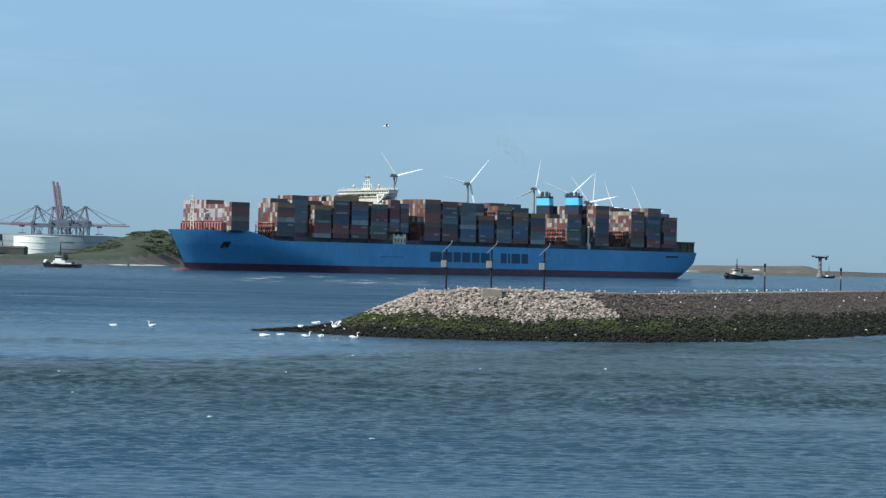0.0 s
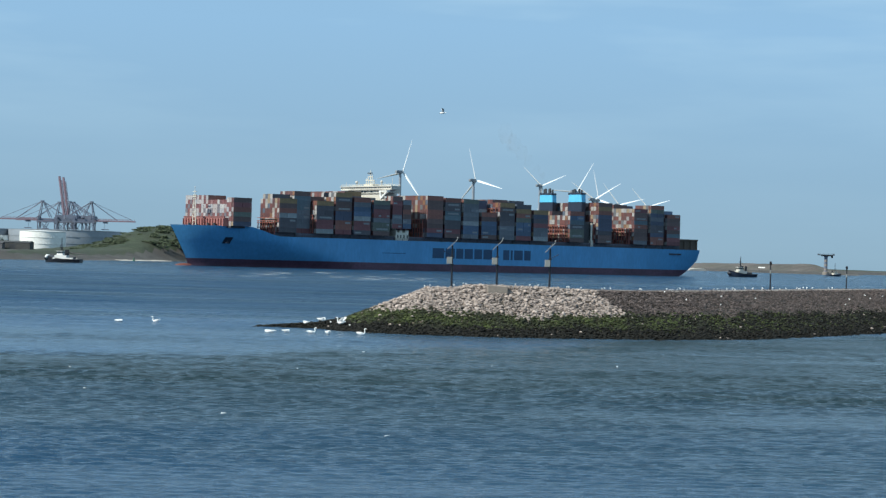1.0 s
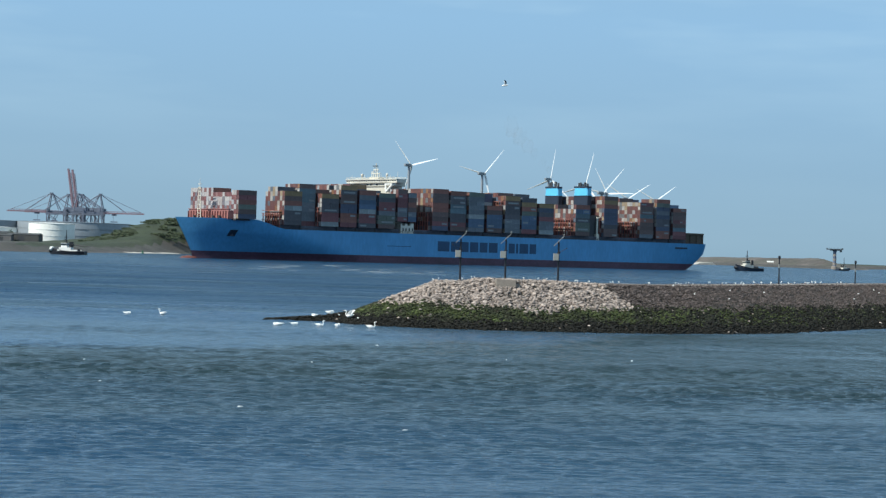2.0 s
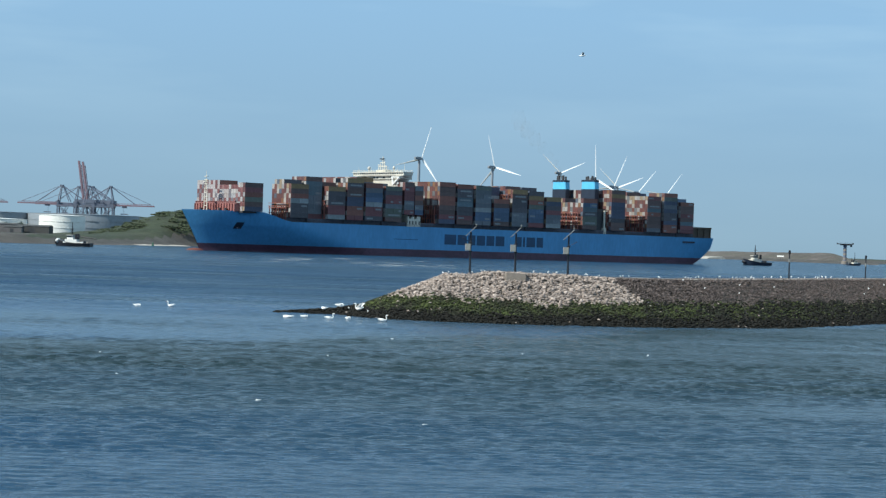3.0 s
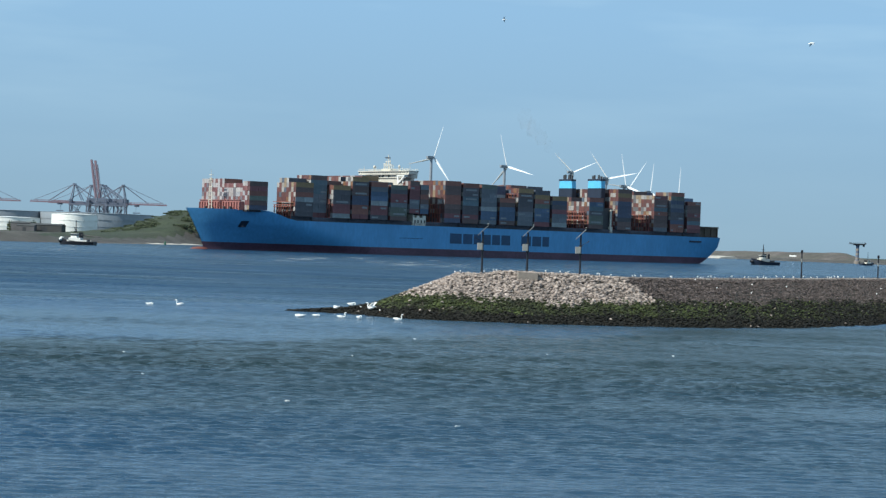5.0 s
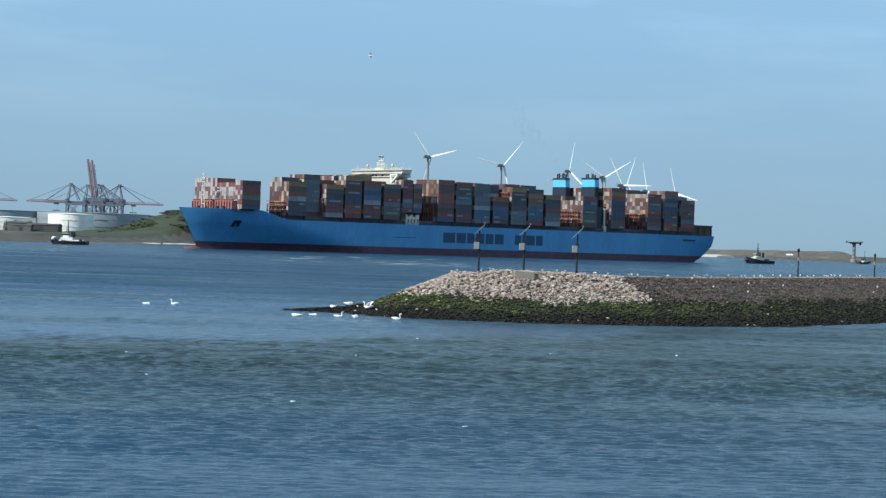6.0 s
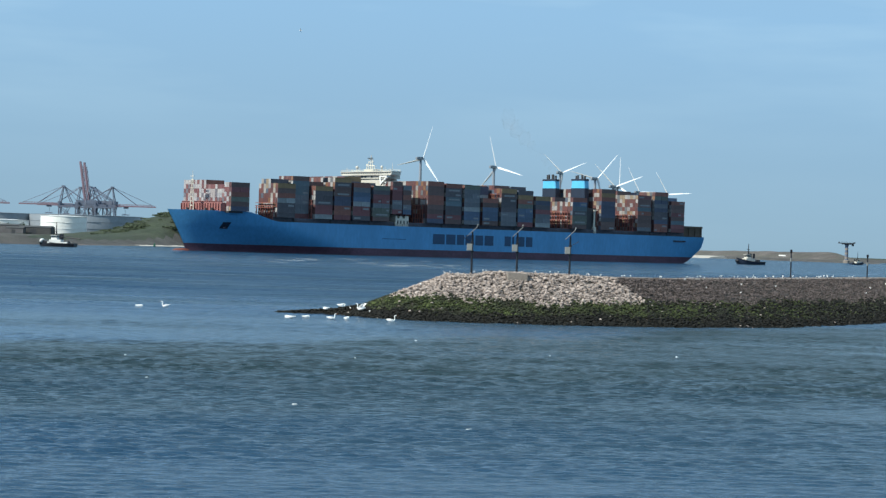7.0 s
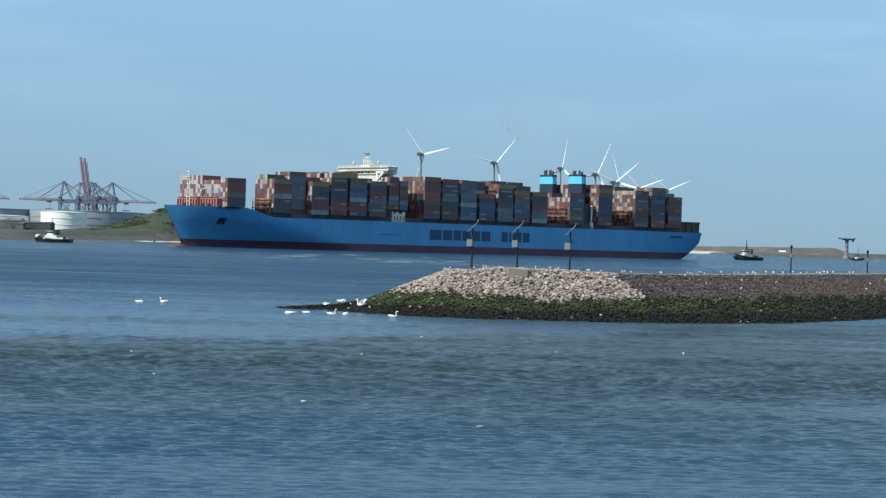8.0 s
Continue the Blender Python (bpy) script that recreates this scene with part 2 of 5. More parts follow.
def water_material():
    m = bpy.data.materials.new("sea_water")
    m.use_nodes = True
    n, l = m.node_tree.nodes, m.node_tree.links
    b = n["Principled BSDF"]
    b.inputs["IOR"].default_value = 1.26
    co = n.new("ShaderNodeTexCoord")
    where = n.new("ShaderNodeSeparateXYZ")
    l.new(co.outputs["Object"], where.inputs[0])
    height = None
    for scale, stretch, weight, detail in ((1.1, (0.45, 1.0, 1), 0.46, 4), (3.6, (0.5, 1.0, 1), 0.14, 3)):
        mp = n.new("ShaderNodeMapping")
        mp.inputs["Scale"].default_value, mp.inputs["Rotation"].default_value = stretch, (0, 0, radians(4 * scale))
        l.new(co.outputs["Object"], mp.inputs[0])
        t = n.new("ShaderNodeTexNoise")
        t.inputs["Scale"].default_value, t.inputs["Detail"].default_value, t.inputs["Roughness"].default_value = scale, detail, 0.6
        l.new(mp.outputs[0], t.inputs["Vector"])
        w = n.new("ShaderNodeMath")
        w.operation = "MULTIPLY_ADD"
        w.inputs[1].default_value = weight
        l.new(t.outputs[0], w.inputs[0])
        if height:
            l.new(height, w.inputs[2])
        height = w.outputs[0]
    # the longer chop out on the open reach
    mp = n.new("ShaderNodeMapping")
    mp.inputs["Scale"].default_value = (0.03, 0.09, 1)
    l.new(co.outputs["Object"], mp.inputs[0])
    t, reach, w = n.new("ShaderNodeTexNoise"), n.new("ShaderNodeMapRange"), n.new("ShaderNodeMath")
    t.inputs["Scale"].default_value, t.inputs["Detail"].default_value, t.inputs["Roughness"].default_value = 1.0, 5, 0.7
    l.new(mp.outputs[0], t.inputs["Vector"])
    reach.inputs["From Min"].default_value, reach.inputs["From Max"].default_value, reach.inputs["To Max"].default_value = 170, 430, 12.0
    l.new(where.outputs[1], reach.inputs[0])
    w.operation = "MULTIPLY_ADD"
    l.new(t.outputs[0], w.inputs[0]), l.new(reach.outputs[0], w.inputs[1]), l.new(height, w.inputs[2])
    height = w.outputs[0]
    bp = n.new("ShaderNodeBump")
    bp.inputs["Distance"].default_value, bp.inputs["Strength"].default_value = 0.55, 1.0
    l.new(height, bp.inputs["Height"]), l.new(bp.outputs[0], b.inputs["Normal"])
    # silt: greener streaks in the current
    def streaks(sx, sy, detail, rough, turn=0):
        mp, t = n.new("ShaderNodeMapping"), n.new("ShaderNodeTexNoise")
        mp.inputs["Scale"].default_value, mp.inputs["Rotation"].default_value = (sx, sy, 1), (0, 0, radians(turn))
        t.inputs["Scale"].default_value, t.inputs["Detail"].default_value, t.inputs["Roughness"].default_value = 1.0, detail, rough
        l.new(co.outputs["Object"], mp.inputs[0]), l.new(mp.outputs[0], t.inputs["Vector"])
        return t.outputs[0]

    def maths(op, a, b, c=0.0):
        k = n.new("ShaderNodeMath")
        k.operation = op
        for i, v in enumerate((a, b, c)):
            if isinstance(v, (int, float)):
                k.inputs[i].default_value = v
            else:
                l.new(v, k.inputs[i])
        return k.outputs[0]

    def ramped(v, f0, f1, t0, t1):
        g = n.new("ShaderNodeMapRange")
        g.interpolation_type = "SMOOTHSTEP"
        for key, x in (("From Min", f0), ("From Max", f1), ("To Min", t0), ("To Max", t1)):
            g.inputs[key].default_value = x
        l.new(v, g.inputs[0])
        return g.outputs[0]

    # a tongue of silty, rougher water with a ragged seaward edge
    slant = maths("MULTIPLY_ADD", where.outputs[0], -0.75, where.outputs[1])
    slant = maths("MULTIPLY_ADD", maths("MAXIMUM", where.outputs[0], 0.0), -0.5, slant)
    ragged = maths("MULTIPLY_ADD", streaks(0.05, 0.03, 4, 0.6), 46.0, slant)
    silt = maths("MULTIPLY", ramped(ragged, 198, 214, 1, 0), ramped(where.outputs[1], 62, 150, 0.08, 1))
    silt = maths("MULTIPLY", silt, ramped(streaks(0.03, 0.09, 5, 0.65), 0.3, 0.62, 0.75, 1.15))
    r = n.new("ShaderNodeValToRGB")
    r.color_ramp.elements[0].position, r.color_ramp.elements[0].color = 0.38, (0.011, 0.043, 0.094, 1)
    r.color_ramp.elements[1].position, r.color_ramp.elements[1].color = 0.62, (0.021, 0.049, 0.082, 1)
    l.new(streaks(0.012, 0.035, 5, 0.5), r.inputs[0])
    mud = n.new("ShaderNodeMix")
    mud.data_type = "RGBA"
    mud.inputs["B"].default_value = (0.016, 0.031, 0.038, 1)
    l.new(silt, mud.inputs["Factor"]), l.new(r.outputs[0], mud.inputs["A"]), l.new(mud.outputs["Result"], b.inputs["Base Color"])
    # unresolved chop counts as roughness, roughest past the breakwater, with smoother slicks
    slick = ramped(streaks(0.010, 0.055, 6, 0.7, -3), 0.47, 0.66, 0, 1)
    rough = maths("ADD", ramped(where.outputs[1], 170, 330, 0.16, 0.41), ramped(where.outputs[1], 450, 950, 0, -0.20))
    chop = ramped(where.outputs[1], 180, 300, 0, -0.17)
    l.new(maths("MULTIPLY_ADD", slick, chop, rough), b.inputs["Roughness"])
    # long wind lanes and slicks, finer streaks out on the reach
    gloss = ramped(streaks(0.006, 0.045, 6, 0.65, -4), 0.32, 0.68, 0.12, 0.90)
    lanes = ramped(streaks(0.009, 0.04, 7, 0.75, -3), 0.40, 0.68, 0.04, 0.42)
    out = ramped(where.outputs[1], 230, 330, 0, 1)
    mixed = n.new("ShaderNodeMix")
    l.new(out, mixed.inputs["Factor"]), l.new(gloss, mixed.inputs["A"]), l.new(lanes, mixed.inputs["B"])
    l.new(maths("MULTIPLY", mixed.outputs["Result"], maths("MULTIPLY_ADD", silt, -0.79, 1.0)), b.inputs["Specular IOR Level"])
    return m


M_WATER = water_material()

# ---- mesh helpers ----


class Shape:
    """Vertices and faces of one mesh, put together from simple solids."""

    def __init__(self):
        self.v, self.f, self.mi, self.m = [], [], [], 0

    def add(self, verts, faces):
        o = len(self.v)
        self.v.extend([tuple(p) for p in verts])
        self.f.extend([tuple(o + i for i in face) for face in faces])
        self.mi.extend([self.m] * len(faces))
        return self

    def box(self, x0, x1, y0, y1, z0, z1, bevel=0.0):
        if bevel:
            return self.prism([(x0 + bevel, y0), (x1 - bevel, y0), (x1, y0 + bevel), (x1, y1 - bevel), (x1 - bevel, y1), (x0 + bevel, y1), (x0, y1 - bevel), (x0, y0 + bevel)], z0, z1)
        v = [(x, y, z) for z in (z0, z1) for x, y in ((x0, y0), (x1, y0), (x1, y1), (x0, y1))]
        return self.add(v, [(3, 2, 1, 0), (4, 5, 6, 7), (0, 1, 5, 4), (1, 2, 6, 5), (2, 3, 7, 6), (3, 0, 4, 7)])

    def prism(self, outline, z0, z1, top=1.0):
        k = len(outline)
        cx, cy = sum(p[0] for p in outline) / k, sum(p[1] for p in outline) / k
        v = [(x, y, z0) for x, y in outline] + [(cx + (x - cx) * top, cy + (y - cy) * top, z1) for x, y in outline]
        return self.add(v, [tuple(reversed(range(k))), tuple(range(k, 2 * k))] + [(i, (i + 1) % k, k + (i + 1) % k, k + i) for i in range(k)])

    def rod(self, a, b, r0, r1=None, k=8):
        a, b = Vector(a), Vector(b)
        r1 = r0 if r1 is None else r1
        w = (b - a).normalized()
        u = w.orthogonal().normalized()
        t = w.cross(u)
        v = [a + (u * math.cos(q) + t * math.sin(q)) * r0 for q in (2 * math.pi * i / k for i in range(k))]
        v += [b + (u * math.cos(q) + t * math.sin(q)) * r1 for q in (2 * math.pi * i / k for i in range(k))]
        return self.add(v, [tuple(reversed(range(k))), tuple(range(k, 2 * k))] + [(i, (i + 1) % k, k + (i + 1) % k, k + i) for i in range(k)])

    def lathe(self, profile, k=24, centre=(0, 0), axis=None):
        """Rings of (radius, z) joined into a closed solid."""
        v, f = [], []
        for r, z in profile:
            v += [(centre[0] + r * math.cos(2 * math.pi * i / k), centre[1] + r * math.sin(2 * math.pi * i / k), z) for i in range(k)]
        for j in range(len(profile) - 1):
            f += [(j * k + i, j * k + (i + 1) % k, (j + 1) * k + (i + 1) % k, (j + 1) * k + i) for i in range(k)]
        f += [tuple(reversed(range(k))), tuple(range((len(profile) - 1) * k, len(profile) * k))]
        return self.add(v, f)

    def loft(self, rings, cap=True):
        k, v, f = len(rings[0]), [p for r in rings for p in r], []
        for j in range(len(rings) - 1):
            f += [(j * k + i, j * k + (i + 1) % k, (j + 1) * k + (i + 1) % k, (j + 1) * k + i) for i in range(k)]
        if cap:
            f += [tuple(reversed(range(k))), tuple(range((len(rings) - 1) * k, len(rings) * k))]
        return self.add(v, f)

    def blob(self, c, rx, ry, rz, k=10, rings=6):
        rows = []
        for j in range(rings + 1):
            a = math.pi * (j + 0.02) / (rings + 0.04) - math.pi / 2
            rows.append([(c[0] + rx * math.sin(a), c[1] + ry * math.cos(a) * math.cos(2 * math.pi * i / k), c[2] + rz * math.cos(a) * math.sin(2 * math.pi * i / k)) for i in range(k)])
        return self.loft(rows)

    def mesh(self, name, *mats, smooth=False):
        me = bpy.data.meshes.new(name)
        me.from_pydata(self.v, [], self.f)
        for m in mats:
            me.materials.append(m)
        if len(mats) > 1:
            me.polygons.foreach_set("material_index", self.mi)
        if smooth:
            me.polygons.foreach_set("use_smooth", [True] * len(me.polygons))
            me.set_sharp_from_angle(angle=radians(40))
        bm = bmesh.new()
        bm.from_mesh(me)
        bmesh.ops.recalc_face_normals(bm, faces=bm.faces)
        bm.to_mesh(me)
        bm.free()
        return me


def part(name, shape, material_, parent, label="", smooth=False, at=None):
    mats = material_ if isinstance(material_, (list, tuple)) else [material_]
    ob = new(name, shape if isinstance(shape, bpy.types.Mesh) else shape.mesh(name, *mats, smooth=smooth))
    ob.parent = parent
    if at is not None:
        ob.matrix_basis = at
    if label:
        ob["label"] = label
    return ob


def thing(name, m, label, category, group="", kind=""):
    ob = new(name)
    ob.matrix_basis = m
    return tagged(ob, label, category, group, kind)


def solid(name, shape, mats, label, category, group="", kind="", smooth=False, at=None):
    mats = mats if isinstance(mats, (list, tuple)) else [mats]
    ob = new(name, shape.mesh(name, *mats, smooth=smooth))
    if at is not None:
        ob.matrix_basis = at
    return tagged(ob, label, category, group, kind)


def fbm(x, y, s=1.0):
    return noise.fractal((x * s, y * s, 0.3), 1.0, 2.0, 4)

# ---- sea ----


def sea():
    """One sheet to the horizon; near the camera its mesh carries the wind chop."""
    rng = np.random.RandomState(5)
    ys = [56.0]
    while ys[-1] < 620:
        ys.append(ys[-1] + max(0.13, ys[-1] ** 2 * 1.5e-5))
    ys = np.array(ys)
    us = np.linspace(-1, 1, 420)
    X = us[None, :] * (ys[:, None] * 0.262 + 14)
    Y = np.repeat(ys[:, None], len(us), 1)
    Z = np.zeros_like(X)
    gust = np.zeros_like(X)
    for i in range(9):
        a, L = rng.uniform(0, 6.28), rng.uniform(18, 70)
        gust += np.sin((X * math.cos(a) * 0.5 + Y * math.sin(a)) * 6.283 / L + rng.uniform(0, 6.28)) / 9
    for i in range(90):
        L = 0.4 * (1.35 / 0.4) ** rng.rand()
        a = radians(-84) + rng.normal(0, 0.3)
        amp = 0.0074 * L ** 0.9
        Z += amp * np.sin((X * math.cos(a) + Y * math.sin(a)) * 6.283 / L + rng.uniform(0, 6.28))
    for i in range(8):
        a, L = rng.uniform(0, 6.28), rng.uniform(4, 13)
        gust += 0.25 * np.sin((X * math.cos(a) * 0.4 + Y * math.sin(a)) * 6.283 / L + rng.uniform(0, 6.28)) / 8
    # a rougher tongue of current, and a smoother band beyond its edge
    edge = Y - 0.75 * X - 0.5 * np.maximum(X, 0) - 182
    gust += 0.25 * np.exp(-((edge + 28) / 26) ** 2) - 0.2 * np.exp(-((edge - 22) / 20) ** 2) * np.clip(0.6 - X / 30, 0, 1)
    Z *= np.clip(1 + 1.4 * gust, 0.25, 2.4) * np.clip(0.5 + (Y - 62) / 130, 0.5, 1) * np.clip(1.6 - Y / 160, 0.65, 1)
    fade = np.clip((1 - np.abs(us))[None, :] * 12, 0, 1) * np.clip((ys[:, None] - 56) / 4, 0, 1) * np.clip((620 - ys[:, None]) / 200, 0, 1)
    Z *= fade
    R, C = X.shape
    s = Shape()
    s.v = np.stack([X, Y, Z], -1).reshape(-1, 3).tolist()
    i, j = np.meshgrid(np.arange(R - 1), np.arange(C - 1), indexing="ij")
    q = (i * C + j).ravel()
    s.f = np.stack([q, q + 1, q + C + 1, q + C], 1).tolist()
    o = len(s.v)
    far = [(-2600, -600, 0), (2600, -600, 0), (2600, 4950, 0), (-2600, 4950, 0)]
    s.v += far
    a, b, c, d = 0, C - 1, (R - 1) * C + C - 1, (R - 1) * C
    s.f.append([o, o + 1] + list(range(C - 1, -1, -1)))
    s.f.append([o + 1, o + 2] + [k * C + C - 1 for k in range(R - 1, -1, -1)])
    s.f.append([o + 2, o + 3] + list(range(d, c + 1)))
    s.f.append([o + 3, o] + [k * C for k in range(R)])
    me = bpy.data.meshes.new("water")
    me.from_pydata(s.v, [], s.f)
    me.materials.append(M_WATER)
    me.polygons.foreach_set("use_smooth", [True] * len(me.polygons))
    return tagged(new("water", me), "rippled blue-grey sea water", "water", kind="structure")


WATER = sea()


def foam():
    """Small whitecaps and drifting streaks of foam."""
    r = random.Random(9)
    s = Shape()
    spots = [(r.uniform(-0.2, 0.2) * y, y, r.uniform(0.08, 0.24), r.uniform(0.03, 0.08)) for y in (r.uniform(95, 215) for _ in range(8))]
    spots += [(r.uniform(-62, 14), r.uniform(700, 930), r.uniform(2, 11), r.uniform(0.15, 0.5)) for _ in range(22)]
    for x, y, w, d in spots:
        k = 10
        ring = [(x + w * math.cos(6.283 * i / k) * r.uniform(0.6, 1.1), y + d * math.sin(6.283 * i / k) * r.uniform(0.5, 1.2)) for i in range(k)]
        s.prism(ring, -0.1, 0.05 if y < 400 else 0.025, 0.6)
    tagged(part("foam", s, M_FOAM, WATER, "thin white foam streaks on the water"), kind="stuff")


foam()

# ---- rubble breakwater ----
CREST = [(-18.5, 236.5, 0.1), (-12.2, 236.5, 0.6), (-6.2, 236.6, 1.7), (-2.3, 237, 2.9), (1.06, 237.5, 4.2), (3.4, 238, 5.1), (8, 238.7, 5.5), (14, 239.5, 5.42), (20, 241, 5.2), (30, 248, 5.2), (66, 304, 5.45), (150, 430, 5.5)]


def rubble_height(x, y):
    best = -9.0
    for (ax, ay, az), (bx, by, bz) in zip(CREST, CREST[1:]):
        dx, dy = bx - ax, by - ay
        k = min(1, max(0, ((x - ax) * dx + (y - ay) * dy) / (dx * dx + dy * dy)))
        d = math.hypot(x - ax - k * dx, y - ay - k * dy)
        top = az + (bz - az) * k
        wide = 0.4 + 2.2 * min(1, top / 5)
        best = max(best, top - max(0, d - wide) / 2.5)
    return best


def breakwater():
    xs, ys = np.arange(-34, 151, 1.0), np.arange(214, 440, 1.0)
    s = Shape()
    idx = {}
    for i, x in enumerate(xs):
        for j, y in enumerate(ys):
            h = rubble_height(x, y)
            if h > -1.6:
                idx[i, j] = len(s.v)
                s.v.append((x, y, h - 0.25 + 0.12 * fbm(x, y, 0.8)))
    for (i, j), a in idx.items():
        if (i + 1, j) in idx and (i, j + 1) in idx and (i + 1, j + 1) in idx:
            s.f.append((a, idx[i + 1, j], idx[i + 1, j + 1], idx[i, j + 1]))
            s.mi.append(0)
    return solid("breakwater", s, M_CORE, "rubble breakwater of loose stone with weedy foot", "breakwater", kind="structure", smooth=True)


dam = breakwater()



def crest_path():
    """A strip of pale concrete along the crest."""
    line = [c for c in CREST if c[0] >= 20]
    pts = []
    for (ax, ay, az), (bx, by, bz) in zip(line, line[1:]):
        for i in range(12):
            k = i / 12
            pts.append((ax + (bx - ax) * k, ay + (by - ay) * k, az + (bz - az) * k, bx - ax, by - ay))
    rings = []
    for x, y, z, dx, dy in pts:
        q = math.hypot(dx, dy)
        nx, ny, e = dy / q, -dx / q, 0.05 * fbm(x, y, 0.7)
        rings.append([(x + nx * o, y + ny * o, z + h + e) for o, h in ((-1.2, -0.3), (1.6, -0.3), (1.6, 0.06), (1.4, 0.1), (-1.2, 0.1))])
    part("crest_path", Shape().loft(rings), M_CONC, dam, "narrow strip of pale worn concrete along the crest")


crest_path()

# ---- container ship ----
HEADING = 37.0
SHIP_AT = (11.05, 1251.14)


def ship_pose(d):
    """The ship d metres along its course from where it is at 3.5 s."""
    a = radians(HEADING)
    return pose(SHIP_AT[0] - d * math.cos(a), SHIP_AT[1] - d * math.sin(a), 0, 0, 0, 180 + HEADING)


def deck_height(x):
    k = min(1, max(0, (x - 142) / 22))
    return 17.9 + 5.2 * k * k * (3 - 2 * k)


def hull_section(i, x0, z):
    """Half breadth and x of station i at height z."""
    u = min(1, max(0, z / 18))
    if x0 <= 80:
        b = 29.5
        if x0 < -110:
            t = (-110 - x0) / 83
            b *= 1 - (0.26 * (1 - u) ** 1.2 + 0.05) * t ** 2.2
        return x0, b
    t = (x0 - 80) / 120
    stem = 186 + 12.5 * max(0, z / 23) ** 1.15 if z > 0 else 186
    start = 80 + 62 * u
    q = max(0, min(1, t))
    x = 80 + (stem - 80) * q
    k = max(0, (x - start) / (stem - start))
    return x, max(0.25, 29.5 * (1 - k ** (1.7 + 0.7 * u)))


def hull_shape():
    s = Shape()
    stations = [-195, -193.6, -192.4, -191.4, -190, -188.4, -186.6, -184.6, -182.4, -180, -177.4, -174.6, -171.5, -168, -160, -145, -128, -110, -80, -40, 0, 40, 80] + [80 + 120 * i / 22 for i in range(1, 23)]
    levels = [-2.0, 0.0, 2.2, 4.3, 4.301, 6, 8, 10, 12, 14, 16, None]
    rows = []
    for i, x0 in enumerate(stations):
        port = []
        for z in levels:
            xx, b = hull_section(i, x0, 18 if z is None else z)
            zz = deck_height(xx) if z is None else z
            if x0 > 80:
                xx, b = hull_section(i, x0, zz)
                zz = deck_height(xx) if z is None else z
            if x0 < -165:
                low = -2 + 13.0 * ((-165 - x0) / 30) ** 3.0
                zz = max(zz, low)
                xx, b = hull_section(i, x0, zz)
            port.append((xx, b, zz))
        rows.append(port + [(x, -b, z) for x, b, z in reversed(port)])
    k, nl = len(rows[0]), len(levels)
    o = [p for r in rows for p in r]
    s.v = o
    for j in range(len(rows) - 1):
        for i in range(k):
            if i == k - 1:
                continue
            s.f.append((j * k + i, j * k + i + 1, (j + 1) * k + i + 1, (j + 1) * k + i))
            lv = i if i < nl else k - 2 - i
            s.mi.append(2 if i == nl - 1 else (1 if lv < 3 else 0))
    s.f.append(tuple(range(k)))
    s.mi.append(0)
    return s


BAYS = [  # fore end, aft end, foot, port top, inner top, first row, last row, rows at the port height
    (174, 162, 23.0, 39.2, 38.0, 1, 21, 3), (145, 133, 20.4, 39.9, 42.4, 15, 22, 3), (131.6, 120.4, 20.4, 44.6, 44.6, 15, 20, 2), (119.3, 107.3, 20.4, 39.4, 42.0, 4, 22, 4),
    (106, 94.5, 20.4, 44.8, 44.8, 5, 22, 3), (92.8, 80.8, 20.4, 42.4, 46.2, 2, 22, 4), (78.6, 66.6, 20.4, 41.3, 45.9, 0, 22, 6), (64.8, 57.6, 25.0, 44.2, 44.2, 19, 22, 4), (57.0, 50.9, 25.0, 42.3, 42.3, 17, 22, 6),
    (38.8, 26.8, 20.4, 45.6, 45.7, 0, 22, 3), (25.2, 13.2, 20.4, 44.8, 45.0, 0, 22, 3), (11, -1, 20.4, 44.5, 45.0, 0, 22, 3), (-3.4, -15.4, 20.4, 37.0, 44.6, 0, 22, 4),
    (-17.8, -29.8, 20.4, 43.5, 45.5, 0, 22, 3), (-31.2, -43.2, 20.4, 42.9, 45.3, 0, 22, 3), (-45.4, -57.4, 20.4, 39.8, 39.9, 0, 22, 3),
    (-75.8, -87.8, 20.4, 40.2, 40.3, 0, 22, 3), (-100, -112, 20.4, 46.6, 46.6, 0, 22, 3), (-131.6, -143.6, 20.4, 43.8, 46.6, 0, 22, 3),
    (-146.4, -158.4, 20.4, 46.5, 46.5, 0, 22, 3), (-161.6, -173.6, 20.4, 41.0, 43.4, 0, 22, 3)]
ROWS_ACROSS, CW, CH = 23, 2.44, 2.72


def container_mesh(paint, mark):
    """A forty-foot box with corner posts standing proud of its ribbed sides, and a faded mark on the flank."""
    s = Shape()
    lx, w, h, q = 6.05, 1.2, 2.66, 0.09
    s.box(-lx + 0.12, lx - 0.12, -w + q, w - q, 0.06, h - 0.06)
    for x in (-lx, lx - 0.22):
        for y in (-w, w - 0.18):
            s.box(x, x + 0.22, y, y + 0.18, 0, h)
    for z in (0, h - 0.14):
        s.box(-lx + 0.22, lx - 0.22, w - 0.12, w, z, z + 0.14)
    s.m = 1
    if mark:
        x0, x1 = ((-4.6, 3.8), (-5.2, -1.4), (0.6, 5.0))[mark - 1]
        s.box(x0, x1, w - q - 0.02, w - q + 0.03, 0.75, 1.75)
    s.m = 2
    s.box(lx - 0.13, lx - 0.03, -w + 0.16, w - 0.16, 0.12, h - 0.12)
    return s.mesh("container", M_PAINT[paint], M_MARK, M_DOOR)


